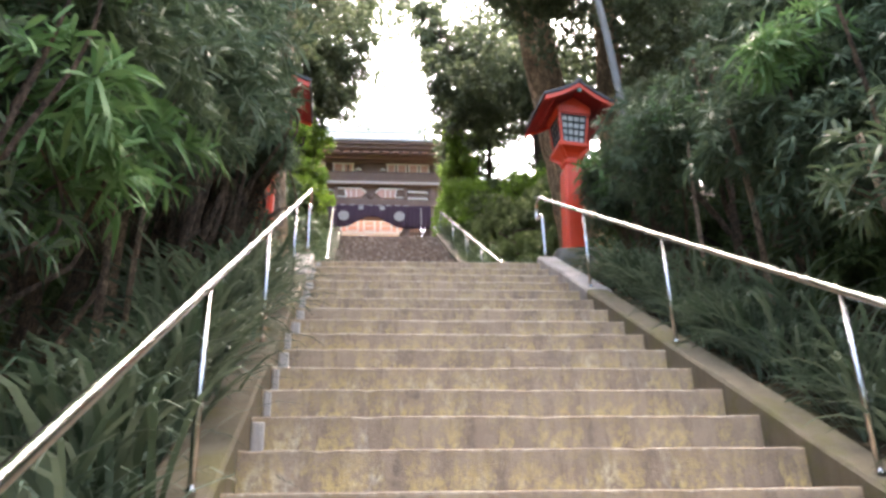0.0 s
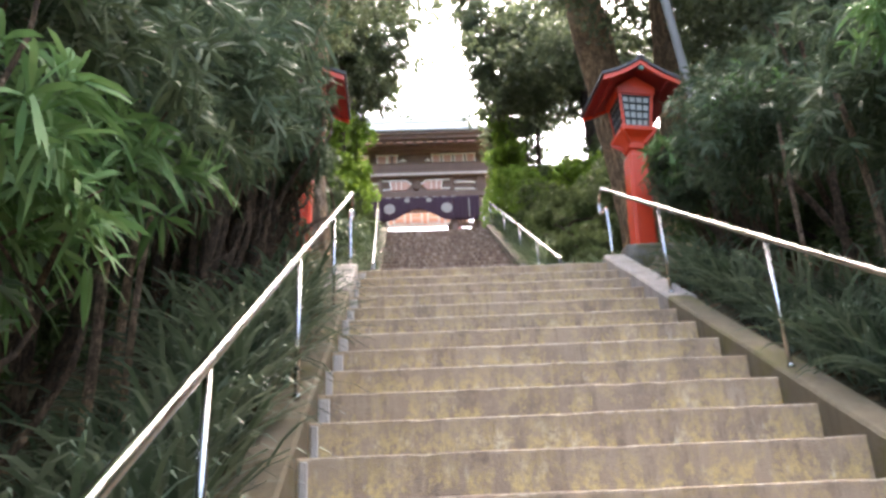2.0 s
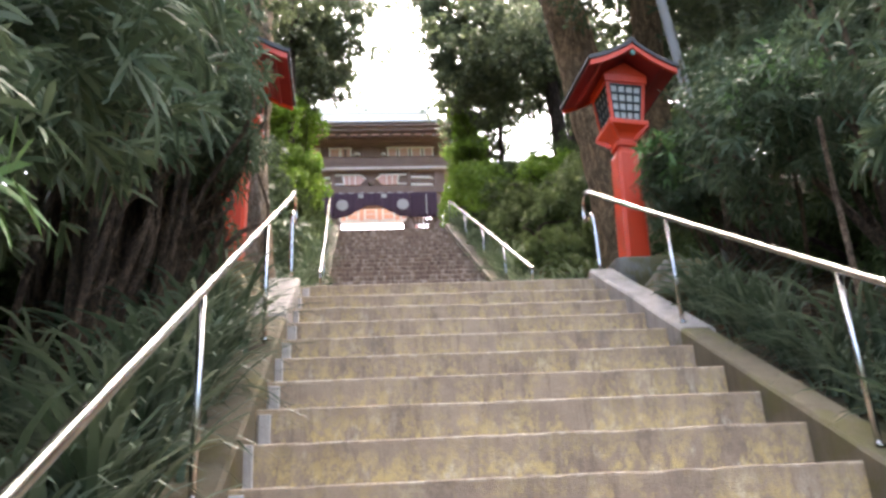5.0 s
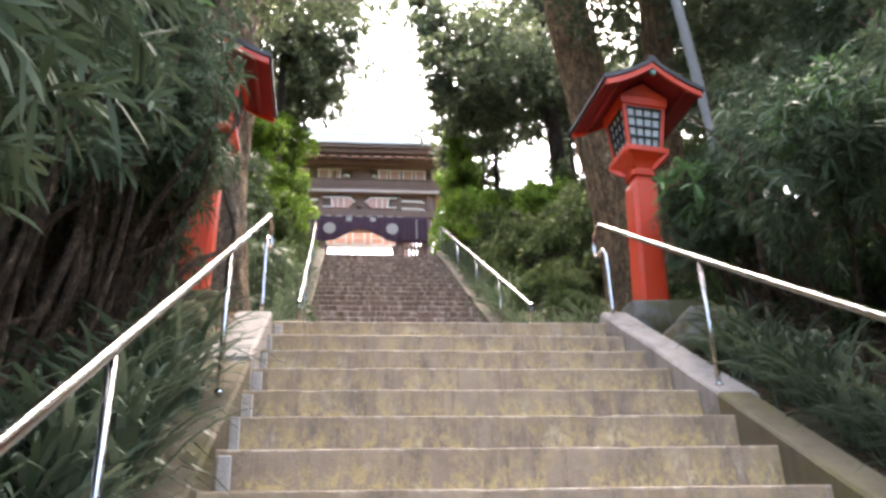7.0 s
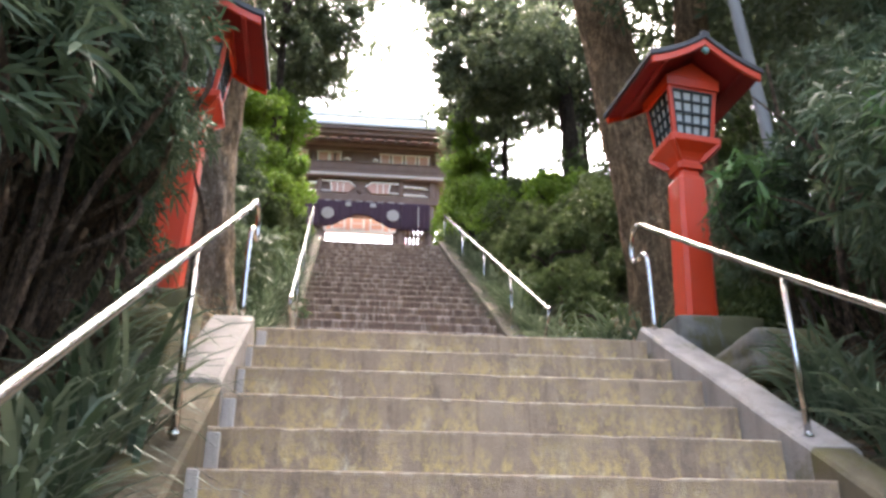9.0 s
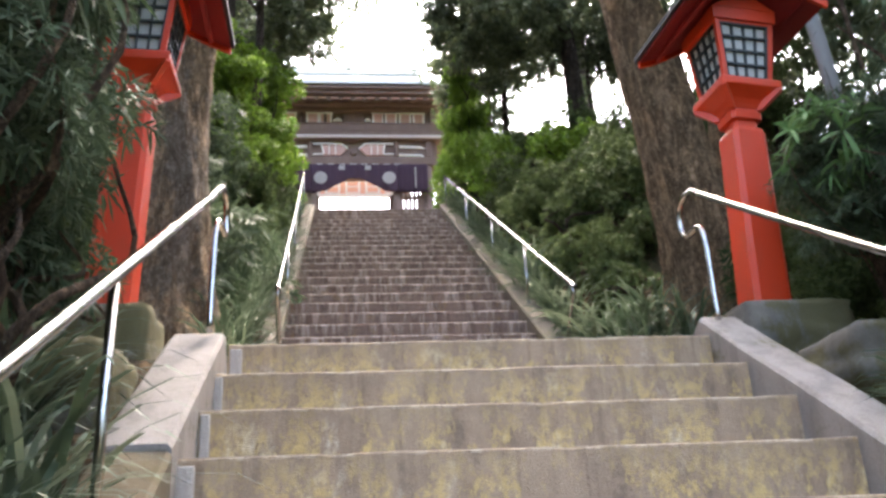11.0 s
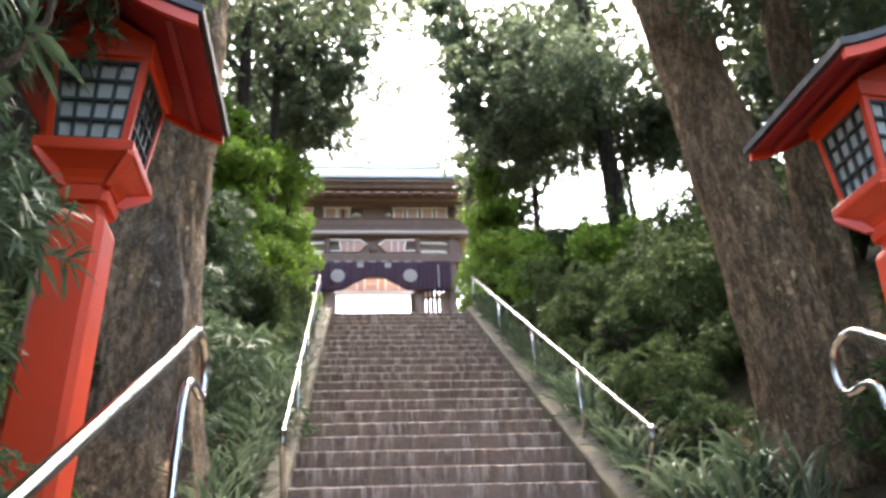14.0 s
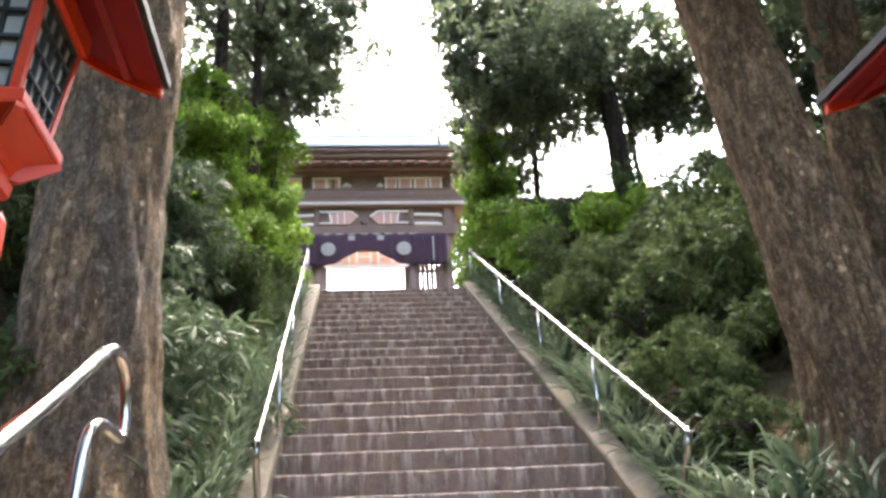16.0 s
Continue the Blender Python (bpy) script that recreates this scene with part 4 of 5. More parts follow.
# bright bushes at the top of the upper flight, and bushes on the banks: x, y, size, height of the middle, fresh
BUSHES = [(-1.95, 9.6, 0.75, 1.1, 1), (-1.90, 8.4, 0.75, 1.0, 1), (-1.95, 7.2, 0.8, 1.1, 1), (-1.95, 6.0, 0.7, 0.8, 0), (-1.95, 10.4, 0.75, 1.2, 1), (-1.98, 10.6, 0.75, 2.4, 1), (-2.2, 10.9, 0.75, 3.2, 1),
          (-2.5, 6.6, 1.0, 1.6, 1), (-2.6, 8.0, 1.0, 2.2, 1), (-2.9, 5.2, 1.0, 1.2, 0), (-1.95, 9.0, 0.7, 2.2, 1), (-2.1, 6.6, 0.7, 1.9, 1),
          (1.75, 10.7, 0.72, 1.0, 1), (1.72, 10.9, 0.7, 2.1, 1), (1.85, 11.1, 0.7, 3.0, 1), (1.75, 9.6, 0.7, 0.8, 1), (1.8, 8.4, 0.72, 0.6, 1), (1.8, 7.2, 0.72, 0.5, 0), (1.85, 6.0, 0.72, 0.45, 0), (1.9, 4.9, 0.75, 0.4, 0), (1.85, 3.9, 0.6, 0.25, 0),
          (2.5, 9.0, 0.9, 0.6, 0), (2.6, 7.6, 0.8, 0.5, 1), (2.6, 6.4, 0.9, 0.4, 0), (2.6, 5.2, 0.9, 0.35, 0), (2.5, 4.1, 0.7, 0.2, 0), (3.4, 8.4, 1.0, 0.3, 0), (3.5, 7.0, 1.0, 0.3, 0), (3.5, 5.6, 1.0, 0.3, 0), (4.2, 4.6, 1.0, 0.6, 0), (4.6, 7.6, 1.0, 0.3, 0), (4.6, 6.2, 1.0, 0.4, 0),
          (1.75, 13.0, 0.7, 2.0, 1), (1.68, 12.5, 0.6, 1.6, 1), (1.95, 13.2, 0.8, 3.0, 1), (-2.15, 13.0, 0.7, 2.0, 1), (-2.2, 13.2, 0.8, 3.0, 1), (1.62, 10.4, 0.62, 0.9, 1), (1.52, 11.2, 0.5, 0.5, 1), (1.5, 12.0, 0.5, 1.3, 1), (1.5, 11.6, 0.5, 1.0, 1), (-1.85, 6.6, 0.6, 0.4, 0), (-1.8, 7.8, 0.6, 0.35, 0), (-1.8, 5.4, 0.55, 0.3, 0), (-2.1, 7.0, 0.8, 0.5, 1), (-1.85, 9.0, 0.6, 0.4, 0), (1.58, 11.0, 0.6, 1.9, 1), (1.6, 11.8, 0.6, 0.6, 1), (1.55, 12.4, 0.6, 0.9, 1), (-1.78, 10.6, 0.6, 0.9, 1), (-1.75, 11.6, 0.6, 0.6, 1), (-1.75, 12.3, 0.6, 1.0, 1), (2.75, 1.25, 0.8, 0.6, 0), (3.1, 2.0, 0.9, 0.8, 0), (2.6, 0.4, 0.7, 0.5, 0), (-2.5, 0.9, 0.8, 0.6, 0), (-2.9, 2.1, 0.9, 0.9, 0), (-2.7, 0.0, 0.8, 0.7, 0), (-3.0, 3.6, 0.9, 1.0, 0), (2.75, -0.9, 0.75, 0.45, 0), (2.85, -2.1, 0.8, 0.4, 0), (2.8, -3.3, 0.8, 0.4, 0), (2.85, -4.5, 0.8, 0.4, 0), (2.9, -5.8, 0.8, 0.4, 0), (-2.8, -1.6, 0.8, 0.4, 0), (-2.85, -3.0, 0.8, 0.4, 0), (-2.8, -4.4, 0.8, 0.4, 0), (-2.85, -5.8, 0.8, 0.4, 0), (2.6, 10.2, 0.9, 0.3, 0), (3.6, 10.0, 0.9, 0.1, 0), (4.6, 9.4, 0.9, 0.0, 0), (1.75, 3.2, 0.5, 0.1, 0), (1.78, 15.0, 0.6, 0.5, 1), (1.8, 15.0, 0.6, 1.5, 1), (1.9, 15.2, 0.7, 2.6, 1)]
for k, (x, y, s, up, fresh) in enumerate(BUSHES):
    me = rs.choice(BUSH_FRESH if fresh else BUSH)
    g = ground_z(x, y)
    tips = [(rs.uniform(-0.3, 0.3), rs.uniform(-0.3, 0.3), max(0.2, up + rs.uniform(-0.2, 0.3))) for _ in range(4)]
    lab = "bright fresh-green leafy bush beside the upper steps" if fresh else "dense dark-green bush on the bank"
    shrub("bush", (x, y, g), [(me, Vector((0, 0, up)), rs.uniform(0, 6.28), (s, s, s))], lab, "bush", "bushes on the banks", tips, 0.025, BARK_DARK, 200 + k)


# far woods that close the place at the sides and behind
def far_woods():
    rnd = np.random.default_rng(77)
    lumps = []
    for _ in range(230):
        side = rnd.choice([-1, 1])
        x = side * rnd.uniform(5.0, 13.0)
        y = rnd.uniform(-14, 26)
        z0 = line_z(y)
        z = z0 + rnd.uniform(0.3, 9.0)
        if x > 0 and y > 6 and z + 1.2 > 0.48 * (y + 2.1) and x < 11:
            continue      # an open gap in the woods above the bank
        lumps.append((x, y, z, *(rnd.uniform(0.9, 1.7, 3))))
    for _ in range(60):
        lumps.append((rnd.uniform(-9, 9), rnd.uniform(-24, -15), rnd.uniform(-6, 4), *(rnd.uniform(1.0, 1.8, 3))))
    P, A = clump_points(rnd, lumps, 26000, 0.3)
    V, i = leaf_arrays(P, A, rnd, 6, 0.24, 0.12, (0.4, 1.5), 0.3)
    o = new("far_woods", leaf_mesh("far_woods", V, i, LEAF_DARK))
    tagged(o, "dark evergreen woods behind the shrubs", "woods", kind="stuff")


far_woods()


# ---- strap-leaf grass along the kerbs ----
def strap_mesh(seed, blades, length):
    rnd = np.random.default_rng(seed)
    verts, faces = [], []
    for _ in range(blades):
        a = rnd.uniform(0, 2 * math.pi)
        out = Vector((math.cos(a), math.sin(a), 0))
        side = Vector((-out.y, out.x, 0))
        L = length * rnd.uniform(0.6, 1.15)
        up0 = rnd.uniform(1.05, 1.5)
        base = Vector((rnd.normal() * 0.06, rnd.normal() * 0.06, -0.02))
        p = base.copy()
        ang = up0
        n = 7
        w0 = rnd.uniform(0.007, 0.012)
        start = len(verts)
        for k in range(n + 1):
            u = k / n
            w = w0 * (1 - u ** 3) * (0.75 + 0.5 * math.sin(u * 2.6))
            verts += [tuple(p - side * w), tuple(p + side * w + Vector((0, 0, w * 0.4)))]
            p = p + (out * math.cos(ang) + Vector((0, 0, math.sin(ang)))) * (L / n)
            ang -= (up0 + rnd.uniform(0.7, 1.35)) / n * (0.35 + 1.5 * u)
        for k in range(n):
            s = start + 2 * k
            faces.append((s, s + 1, s + 3, s + 2))
    me = bpy.data.meshes.new("blades")
    me.from_pydata(verts, [], faces)
    me.materials.append(LEAF_STRAP)
    return me


STRAPS = [strap_mesh(300 + s, 46, 0.64) for s in range(5)]


def grass_clump(x, y, z, s, r):
    o = new("strap_grass", r.choice(STRAPS))
    o.matrix_basis = Matrix.Translation((x, y, z)) @ Matrix.Rotation(r.uniform(0, 6.28), 4, "Z") @ Matrix.Diagonal((s, s, s, 1))
    tagged(o, "tuft of dark-green strap leaves drooping over the kerb", "grass", "grass tufts along the kerbs")


rg = random.Random(21)
for side, x_in in ((-1, 1.36), (1, 1.45)):
    y = -8.6
    while y < -0.7:
        if y < (-1.45 if side < 0 else -0.8):
            grass_clump(side * (x_in + rg.uniform(0.0, 0.12)), y, low_line(y) - 0.02, rg.uniform(1.0, 1.3) if side < 0 else rg.uniform(0.72, 1.0), rg)
        if rg.random() < 0.75:
            xx = side * (x_in + rg.uniform(0.22, 0.5))
            grass_clump(xx, y + rg.uniform(-0.1, 0.1), ground_z(xx, y), rg.uniform(0.8, 1.1), rg)
        y += rg.uniform(0.15, 0.23)
    y = 2.2
    while y < TOP_Y:
        xx = side * ((1.25 if side > 0 else 1.32) + rg.uniform(0.02, 0.14))
        grass_clump(xx, y, up_line(y) + 0.0, rg.uniform(0.8, 1.05) if y < 6 else rg.uniform(0.6, 0.85), rg)
        y += rg.uniform(0.2, 0.34)
for x, y in ((1.45, 2.2), (1.6, 2.35), (1.35, 2.4), (1.75, 2.5), (1.55, 2.0), (1.9, 2.2), (-1.4, 2.3), (-1.5, 2.6), (-1.42, 2.95)):
    grass_clump(x, y, ground_z(x, y) + 0.05, rg.uniform(1.0, 1.3), rg)


# thin bare stems that stand in the dark under the shrubs
rt = random.Random(33)
for k in range(34):
    side = rt.choice((-1, 1))
    x, y = side * rt.uniform(1.75, 2.6), rt.uniform(-8.2, 0.2)
    t = thing("sapling", (x, y, ground_z(x, y)), "thin bare brown sapling stem under the shrubs", "sapling", "saplings under the shrubs")
    h, r0 = rt.uniform(1.4, 2.2), rt.uniform(0.014, 0.032)
    lean = (rt.uniform(-0.12, 0.12) - side * 0.04, rt.uniform(-0.12, 0.12))
    pts = [(lean[0] * z + 0.03 * math.sin(z * 3 + k), lean[1] * z + 0.03 * math.cos(z * 2.4 + k), z) for z in [-0.1 + (h + 0.1) * i / 9 for i in range(10)]]
    part("stem", tube(pts, [r0 * (1 - 0.05 * i) for i in range(10)], 9, 0.12, k), BARK_THIN, t, smooth=True)
    for q in range(rt.randrange(1, 4)):
        i = rt.randrange(3, 9)
        a = Vector(pts[i])
        b = a + Vector((rt.uniform(-0.35, 0.35), rt.uniform(-0.35, 0.35), rt.uniform(0.15, 0.5)))
        part("twig", tube([a, a.lerp(b, 0.5) + Vector((0, 0, 0.03)), b], [r0 * 0.5, r0 * 0.35, r0 * 0.15], 6), BARK_THIN, t)


for k, (x, y, h, r0) in enumerate(((-1.78, -4.25, 1.7, 0.022), (-1.84, -4.12, 1.8, 0.020), (-1.72, -4.05, 1.6, 0.016), (-1.95, -3.4, 1.6, 0.026), (-2.0, -5.2, 1.6, 0.024), (1.85, -3.1, 1.5, 0.024), (1.95, -4.3, 1.5, 0.028), (1.78, -2.2, 1.4, 0.02), (-1.8, -2.5, 1.4, 0.02), (-1.95, -1.6, 1.5, 0.028))):
    t = thing("sapling", (x, y, ground_z(x, y)), "pale brown sapling stem standing behind the grass", "sapling", "saplings under the shrubs")
    pts = [(0.10 * math.sin(k) * z + 0.02 * math.sin(z * 3 + k), 0.08 * math.cos(k * 2) * z, z) for z in [-0.1 + (h + 0.1) * i / 9 for i in range(10)]]
    part("stem", tube(pts, [r0 * (1 - 0.04 * i) for i in range(10)], 10, 0.12, k), BARK_PALE, t, smooth=True)


# ---- leaning grey pole behind the lantern ----
pole = thing("lamp_pole", (2.48, 0.6, 0.0), "thin grey painted metal pole leaning among the shrubs", "pole")
part("shaft", tube([(0, 0, -0.15), (-0.05, 0, 1.0), (-0.11, 0, 2.0), (-0.22, 0, 3.3), (-0.50, 0, 6.0)], [0.048, 0.047, 0.046, 0.044, 0.038], 16), POLE_GREY, pole, smooth=True)
part("clamp", tube([(-0.083, 0, 1.55), (-0.086, 0, 1.59)], 0.054, 16), POLE_GREY, pole)
part("cap", tube([(-0.50, 0, 6.0), (-0.503, 0, 6.03)], [0.038, 0.02], 16), POLE_GREY, pole)


# ---- gate at the top ----
def build_gate():
    gx, gy, gz0 = GATE_X, GATE_Y, TOP_Z
    g = thing("temple_gate", (gx, gy, gz0), "two-storey dark timber gate with a purple curtain at the top", "gate")
    H = lambda z: z - gz0      # heights are given in the world

    def bx(name, x0, x1, y0, y1, z0, z1, m, label="", parent=None, bevel=0.0):
        return part(name, slab(x0, x1, y0, y1, H(z0), H(z1), bevel), m, parent or g, label)

    for x in (-1.72, -0.99, 0.99, 1.72):
        for y in (0.05, 1.9):
            p = part("pillar", tube([(x, y, 0.0), (x, y, H(8.42))], 0.105, 14), WOOD_DARK, g, smooth=True)
            part("plinth", slab(x - 0.17, x + 0.17, y - 0.17, y + 0.17, 0.0, 0.12, 0.02), STONE, p)
    bx("tie_beam", -2.05, 2.05, -0.10, 0.135, 8.34, 8.56, WOOD_DARK, bevel=0.015)
    bx("tie_beam", -2.05, 2.05, 1.815, 1.985, 8.90, 9.10, WOOD_DARK, bevel=0.01)
    # curtain with an arched hem, in three lengths
    def curtain(name, x0, x1, arch):
        vs, fs = [], []
        n, rows = 40, 8
        for i in range(n + 1):
            u = i / n
            x = x0 + (x1 - x0) * u
            c = 0.5 + 0.5 * math.cos((u - 0.5) * 2 * math.pi)
            bottom = 7.62 + arch * c ** 1.3
            for j in range(rows + 1):
                v = j / rows
                z = 8.35 + (bottom - 8.35) * v
                y = -0.11 + 0.02 * math.sin(u * 38 + v) * v + 0.012 * math.sin(u * 90)
                vs.append((x, y, H(z)))
        w = rows + 1
        for i in range(n):
            for j in range(rows):
                fs.append((i * w + j, (i + 1) * w + j, (i + 1) * w + j + 1, i * w + j + 1))
        o = raw(name, vs, fs, CLOTH, g, "dark purple cloth", True)
        md = o.modifiers.new("thick", "SOLIDIFY")
        md.thickness = 0.006
        return o

    c = curtain("curtain", -1.0, 1.0, 0.36)
    for x in (-0.80, 0.79):
        b = bmesh.new()
        bmesh.ops.create_cone(b, cap_ends=True, segments=28, radius1=0.155, radius2=0.155, depth=0.006, matrix=Matrix.Translation((x, -0.15, H(7.985))) @ Matrix.Rotation(math.pi / 2, 4, "X"))
        part("round_emblem", b, EMBLEM, c, "pale round emblem")
    for x in (-0.31, 0.30):
        b = slab(x - 0.07, x + 0.07, -0.145, -0.138, H(8.19), H(8.30), 0.0)
        part("small_emblem", b, EMBLEM, c)
    s = curtain("side_curtain", 1.005, 1.70, 0.0)
    part("cloth_tie", slab(1.40, 1.43, -0.15, -0.14, H(7.72), H(8.26)), EMBLEM, s)
    curtain("side_curtain", -1.70, -1.005, 0.0)
    for k in range(8):
        x = -0.9 + k * 0.26
        part("curtain_loop", slab(x, x + 0.15, -0.125, -0.118, H(8.335), H(8.36)), EMBLEM, c)
    # side bay fences
    for sx in (-1, 1):
        x0, x1 = (0.98, 1.70) if sx > 0 else (-1.70, -0.98)
        bx("fence_rail", x0, x1, 0.0, 0.06, 7.50, 7.56, WOOD_DARK)
        bx("fence_rail", x0, x1, 0.0, 0.06, 6.30, 6.36, WOOD_DARK)
        for k in range(7):
            x = x0 + 0.06 + k * 0.098
            bx("picket", x, x + 0.080, 0.005, 0.055, 5.10, 8.36, WOOD_DARK)
    # frieze of pale curved panels over the lintel
    bx("frieze_wall", -1.95, 1.95, -0.03, 0.10, 8.56, 9.0, WOOD_DARK)
    for sx in (-1, 1):
        off = -0.035
        X = lambda v: sx * v + off
        p = prism([(X(0.14), H(8.79)), (X(0.30), H(8.905)), (X(0.76), H(8.905)), (X(0.72), H(8.60)), (X(0.30), H(8.60))], "y", -0.08, -0.032)
        panel = part("curved_panel", p, WOOD_PANEL, g, "faded pink panel with cream lines")
        for a, b, c0, d0 in ((0.13, 8.77, 0.29, 8.90), (0.29, 8.895, 0.95, 8.895), (0.74, 8.86, 0.70, 8.64), (0.70, 8.62, 0.95, 8.62), (0.42, 8.61, 0.42, 8.88), (0.57, 8.61, 0.57, 8.88)):
            part("cream_line", tube([(X(a), -0.09, H(b)), (X(c0), -0.09, H(d0))], 0.022 if b > 8.61 else 0.014, 8), CREAM, panel)
        for z in (8.83, 8.61):
            part("cream_line", tube([(X(1.08), -0.06, H(z)), (X(1.60), -0.06, H(z - 0.015)), (X(1.68), -0.06, H(z - 0.05))], [0.034, 0.034, 0.02], 8), CREAM, g)
        part("frieze_post", slab(min(X(0.97), X(1.06)), max(X(0.97), X(1.06)), -0.10, -0.032, H(8.56), H(9.0), 0.012), WOOD_DARK, g)
        part("frieze_post", slab(min(X(1.72), X(1.86)), max(X(1.72), X(1.86)), -0.10, -0.032, H(8.56), H(9.0), 0.012), WOOD_DARK, g)
    boss = bmesh.new()
    bmesh.ops.create_cone(boss, cap_ends=True, segments=12, radius1=0.09, radius2=0.06, depth=0.05, matrix=Matrix.Translation((-0.035, -0.05, H(8.68))) @ Matrix.Rotation(math.pi / 2, 4, "X"))
    part("carved_boss", boss, WOOD_DARK, g)
    # balcony: pale edge under a deep plain parapet
    bx("balcony_floor", -2.15, 2.15, -0.17, 2.2, 8.985, 9.015, WOOD_DARK)
    bx("balcony_edge", -2.2, 2.2, -0.20, -0.14, 9.016, 9.085, WHITE_TRIM, bevel=0.008)
    bx("parapet", -2.15, 2.15, -0.165, -0.09, 9.087, 9.385, WOOD_DARK)
    bx("parapet_rail", -2.22, 2.22, -0.185, -0.08, 9.386, 9.42, WOOD_DARK, bevel=0.008)
    bx("parapet_rail", -2.18, 2.18, -0.178, -0.168, 9.21, 9.245, WOOD_DARK)
    # upper storey: framed pink panels between dark posts
    bx("upper_wall", -1.95, 1.95, -0.03, 0.05, 9.0, 9.78, WOOD_DARK)
    for x0, x1 in ((-1.66, -1.40), (-1.12, -0.86), (-0.82, -0.56), (0.45, 0.68), (0.75, 1.00), (1.09, 1.34), (1.42, 1.66)):
        q = bx("wall_panel", x0, x1, -0.08, -0.032, 9.36, 9.70, WOOD_PANEL, "faded pink panel with cream lines")
        for x in (x0, x1):
            w = 0.022
            bx("cream_line", x - w, x + w, -0.105, -0.082, 9.36, 9.71, CREAM, "", q)
        bx("cream_line", x0 - 0.04, x1 + 0.04, -0.12, -0.106, 9.685, 9.725, CREAM, "", q)
    for x0, x1 in ((-0.50, -0.30), (0.26, 0.38)):
        part("carved_end", tube([(x0, -0.10, H(9.50)), ((x0 + x1) / 2, -0.13, H(9.53)), (x1, -0.10, H(9.51))], [0.03, 0.045, 0.025], 8), CREAM, g, smooth=True)
    for x in (-1.85, -1.26, -0.70, 0.71, 1.04, 1.38, 1.85):
        part("upper_post", tube([(x, -0.08, H(9.0)), (x, -0.08, H(9.78))], 0.035 if abs(x) < 1.5 else 0.07, 12), WOOD_DARK, g, smooth=True)
    bx("central_door", -0.27, 0.22, -0.10, -0.034, 9.0, 9.74, WOOD_DARK, bevel=0.01)
    bx("eave_beam", -2.15, 2.15, -0.17, 0.25, 9.75, 9.99, WOOD_DARK, bevel=0.012)
    bx("eave_beam", -2.35, 2.35, -0.36, -0.24, 9.80, 9.885, WOOD_DARK, bevel=0.01)
    for k in range(19):
        x = -2.6 + k * 0.285
        pr = [(-0.62, H(9.865)), (-0.62, H(9.775)), (0.2, H(9.99)), (0.2, H(10.07))]
        r = part("rafter", prism(pr, "x", x - 0.04, x + 0.04), WOOD_DARK, g)
        pr = [(-0.60, H(9.875)), (-0.60, H(9.825)), (0.2, H(10.04)), (0.2, H(10.07))]
        part("eave_lath", prism(pr, "x", x + 0.045, x + 0.24), WOOD_DARK, r)
        # pale strip painted for the lit soffit boards between the rafters
        part("eave_stop", slab(x + 0.055, x + 0.23, -0.628, -0.605, H(9.815), H(9.85)), WOOD_PANEL, r)
    bx("eave_board", -2.85, 2.85, -0.72, -0.60, 9.90, 10.0, WOOD_DARK)
    bx("eave_board", -2.9, 2.9, -0.80, -0.70, 10.0, 10.09, WOOD_DARK)
    # hipped roof, hollow slopes
    vs, fs = [], []
    rings = []
    for k in range(9):
        u = k / 8
        hx = 2.95 - 1.35 * u
        hy0, hy1 = -0.85 + 1.8 * u, 2.75 - 1.8 * u
        z = H(10.09 + 0.10 + 1.25 * (0.55 * u + 0.45 * u * u))
        if k == 0:
            rings.append([(-hx, hy0, H(10.09)), (hx, hy0, H(10.09)), (hx, hy1, H(10.09)), (-hx, hy1, H(10.09))])
        rings.append([(-hx, hy0, z), (hx, hy0, z), (hx, hy1, z), (-hx, hy1, z)])
    for r in rings:
        vs += r
    for k in range(len(rings) - 1):
        for j in range(4):
            fs.append((4 * k + j, 4 * k + (j + 1) % 4, 4 * k + 4 + (j + 1) % 4, 4 * k + 4 + j))
    e = len(vs) - 4
    fs.append((e, e + 1, e + 2, e + 3))
    bx("soffit", -2.93, 2.93, -0.69, 2.73, 10.08, 10.10, WOOD_DARK)
    roof = raw("roof", vs, fs, ROOF_COPPER, g, "pale weathered copper roof")
    part("ridge", slab(-1.7, 1.7, 0.80, 1.10, H(11.40), H(11.62), 0.03), ROOF_COPPER, roof)
    return g


build_gate()


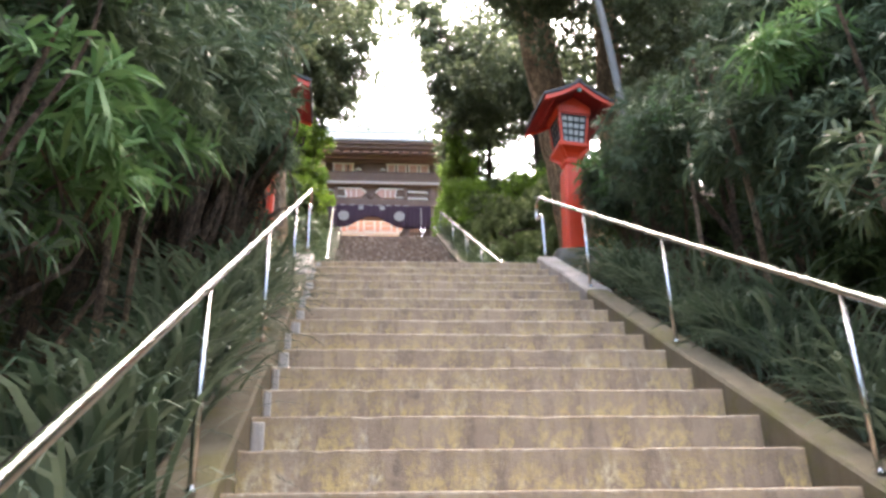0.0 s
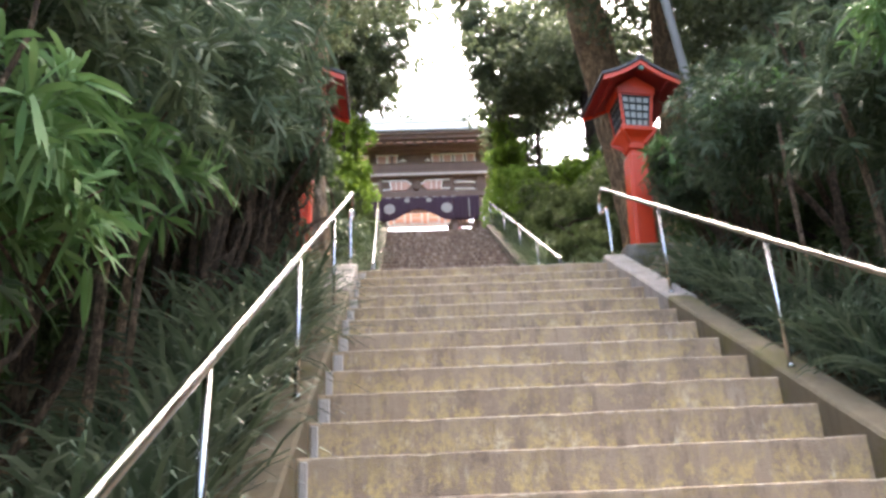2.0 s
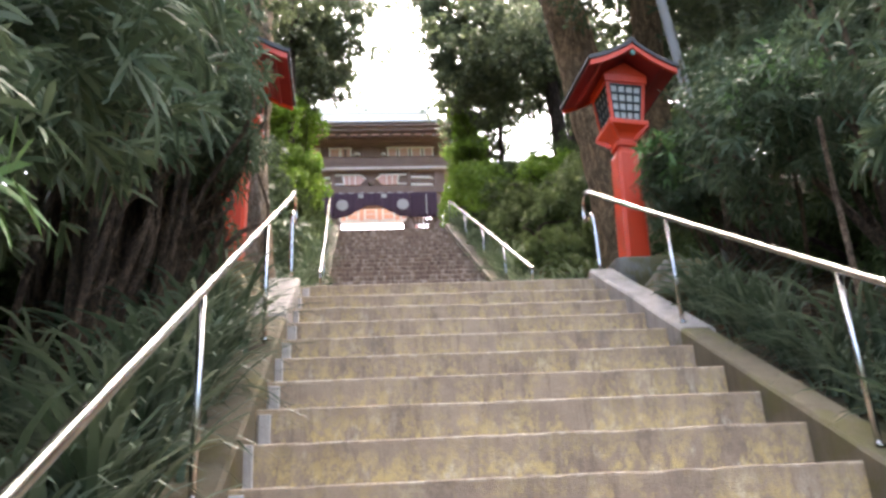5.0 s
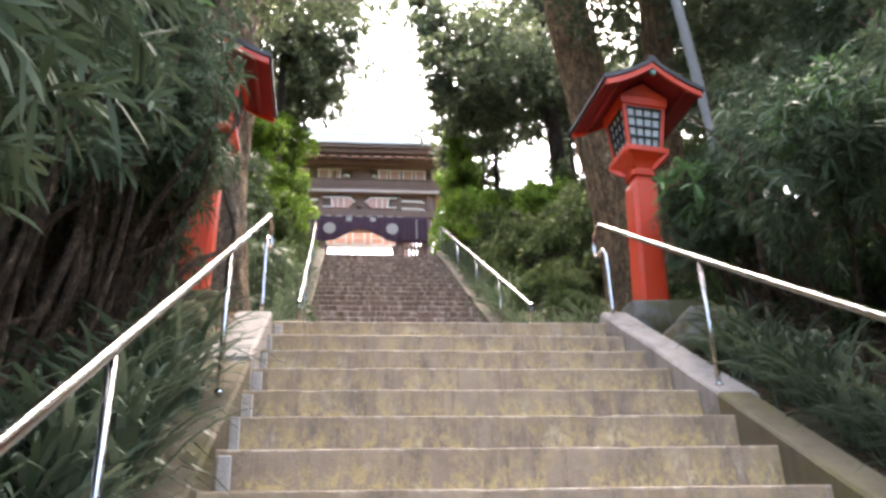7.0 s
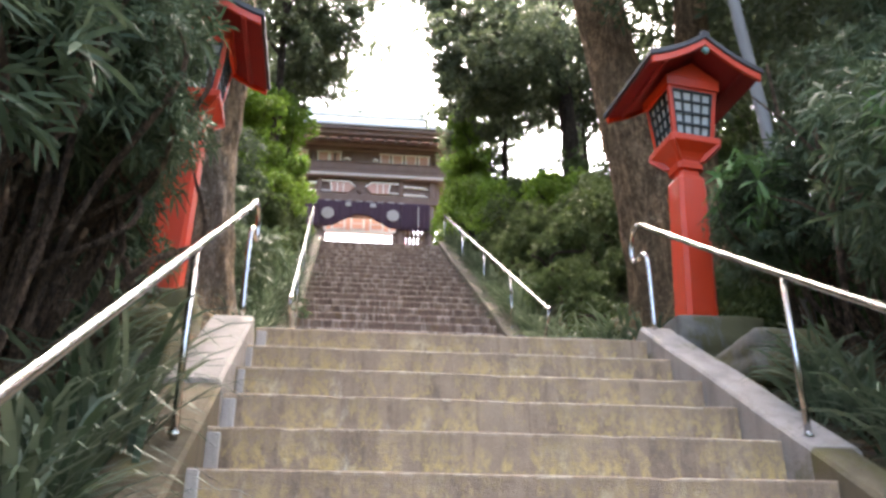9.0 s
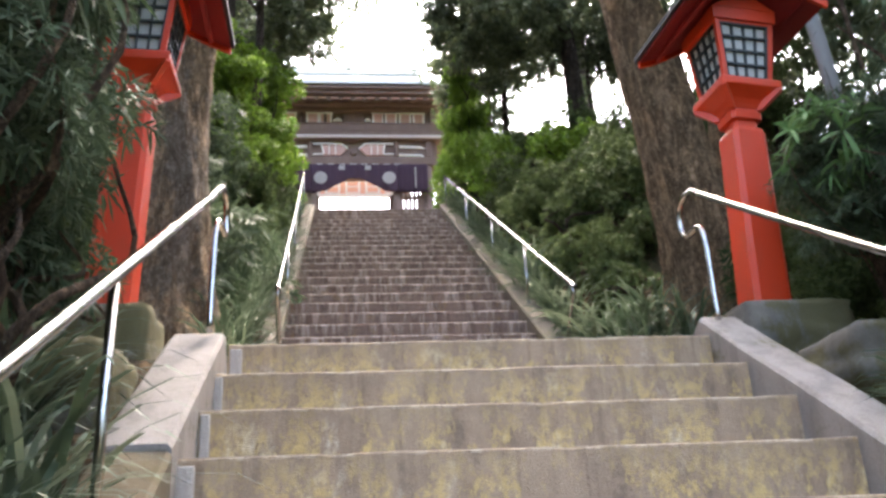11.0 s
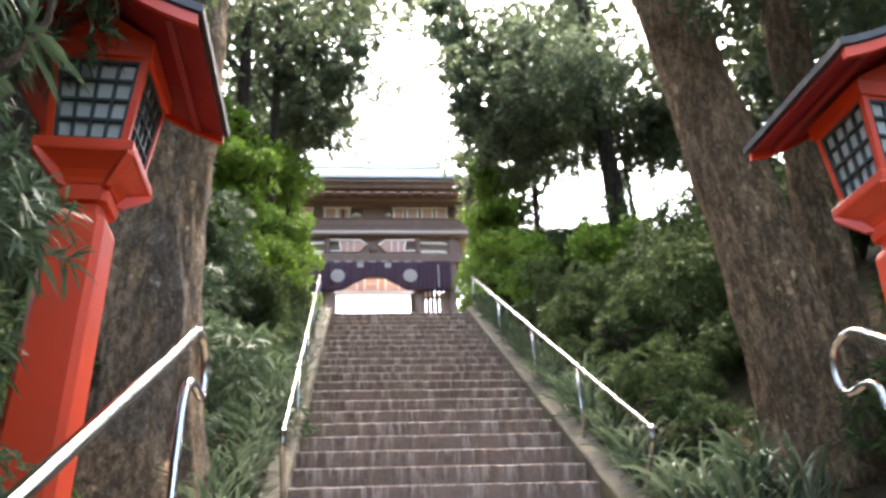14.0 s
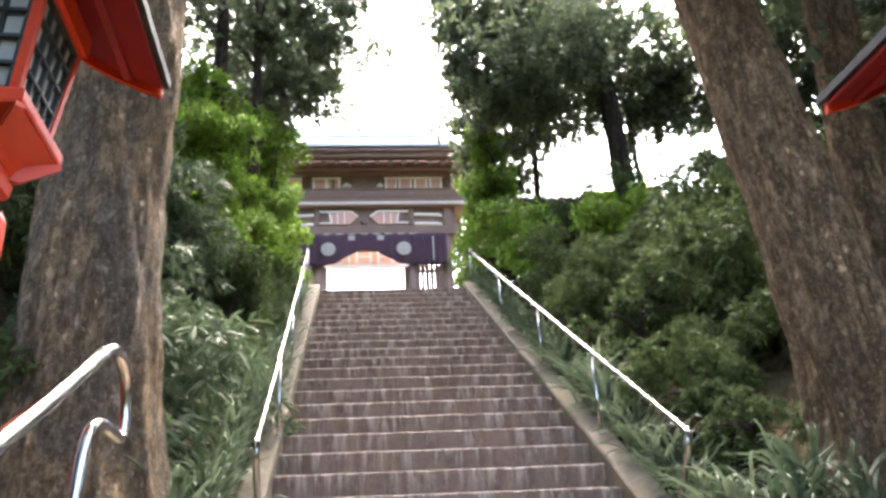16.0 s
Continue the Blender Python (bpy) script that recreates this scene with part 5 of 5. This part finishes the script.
# ---- hall beyond the gate, seen under the curtain ----
def build_hall():
    y, z0 = 4.0 + GATE_Y, TOP_Z
    h = thing("prayer_hall", (GATE_X, y, z0), "hall front with orange panels and white frames beyond the gate", "hall")
    H = lambda z: z - z0
    for x in (-1.3, 1.3):
        p = part("pillar", tube([(x, 0, 0), (x, 0, H(9.4))], 0.10, 12), VERMILION, h, smooth=True)
        part("plinth", slab(x - 0.16, x + 0.16, -0.16, 0.16, 0.0, 0.1, 0.015), STONE, p)
    part("wall", slab(-1.62, 1.62, -0.05, 0.05, H(9.42), H(10.5)), PALE_PANEL, h)
    part("sill_beam", slab(-1.62, 1.62, -0.10, 0.06, H(9.34), H(9.415), 0.01), CREAM, h)
    for k in range(5):
        x = -1.15 + k * 0.56
        f = part("window_frame", slab(x - 0.21, x + 0.21, -0.075, -0.052, H(9.44), H(9.86)), CREAM, h)
        part("window_panel", slab(x - 0.15, x + 0.15, -0.090, -0.077, H(9.47), H(9.80)), PALE_PANEL, f)
        part("glazing_bar", slab(x - 0.15, x + 0.15, -0.096, -0.0915, H(9.62), H(9.645)), CREAM, f)
    part("head_beam", slab(-1.62, 1.62, -0.09, -0.052, H(9.90), H(10.0), 0.01), VERMILION, h)
    part("roof", prism([(-1.0, H(10.45)), (0.2, H(11.0)), (1.6, H(10.4)), (1.6, H(10.5)), (0.2, H(11.1)), (-1.0, H(10.55))], "x", -1.9, 1.9), ROOF_COPPER, h)


build_hall()


# ---- low tiled wall at the top of the bank ----
wall = thing("boundary_wall", (4.9, 11.6, TOP_Z - 0.2), "grey plastered wall with a tile coping behind the bank", "wall")
part("wall_body", slab(-2.6, 3.6, -0.10, 0.10, -0.3, 2.22, 0.01), CHEEK_GREY, wall)
cop = prism([(-0.22, 2.22), (0.0, 2.40), (0.22, 2.22), (0.22, 2.27), (0.0, 2.46), (-0.22, 2.27)], "x", -2.65, 3.65)
cop = part("coping", cop, ROOF_BLACK, wall, "dark grey tiled coping")
for k in range(26):
    part("tile_roll", tube([(-2.55 + k * 0.24, -0.23, 2.262), (-2.55 + k * 0.24, 0.0, 2.445)], 0.03, 8), ROOF_BLACK, cop, smooth=True)

# ---- litter and twigs ----
rl = random.Random(9)
for k in range(60):
    side = rl.choice((-1, 1))
    y = rl.uniform(-8, -0.6)
    x = side * rl.uniform(1.36, 1.9)
    b = bmesh.new()
    L, w = rl.uniform(0.05, 0.11), rl.uniform(0.015, 0.03)
    vs = [b.verts.new(p) for p in ((0, 0, 0), (L * 0.45, -w, 0.012), (L, 0, 0.002), (L * 0.45, w, 0.012))]
    b.faces.new((vs[0], vs[1], vs[2]))
    b.faces.new((vs[0], vs[2], vs[3]))
    o = part("fallen_leaf", b, LEAF_DRY)
    o.matrix_basis = Matrix.Translation((x, y, ground_z(x, y) + 0.01)) @ Matrix.Rotation(rl.uniform(0, 6.28), 4, "Z")
    tagged(o, "dry brown fallen leaf on the soil", "leaf", "fallen leaves")
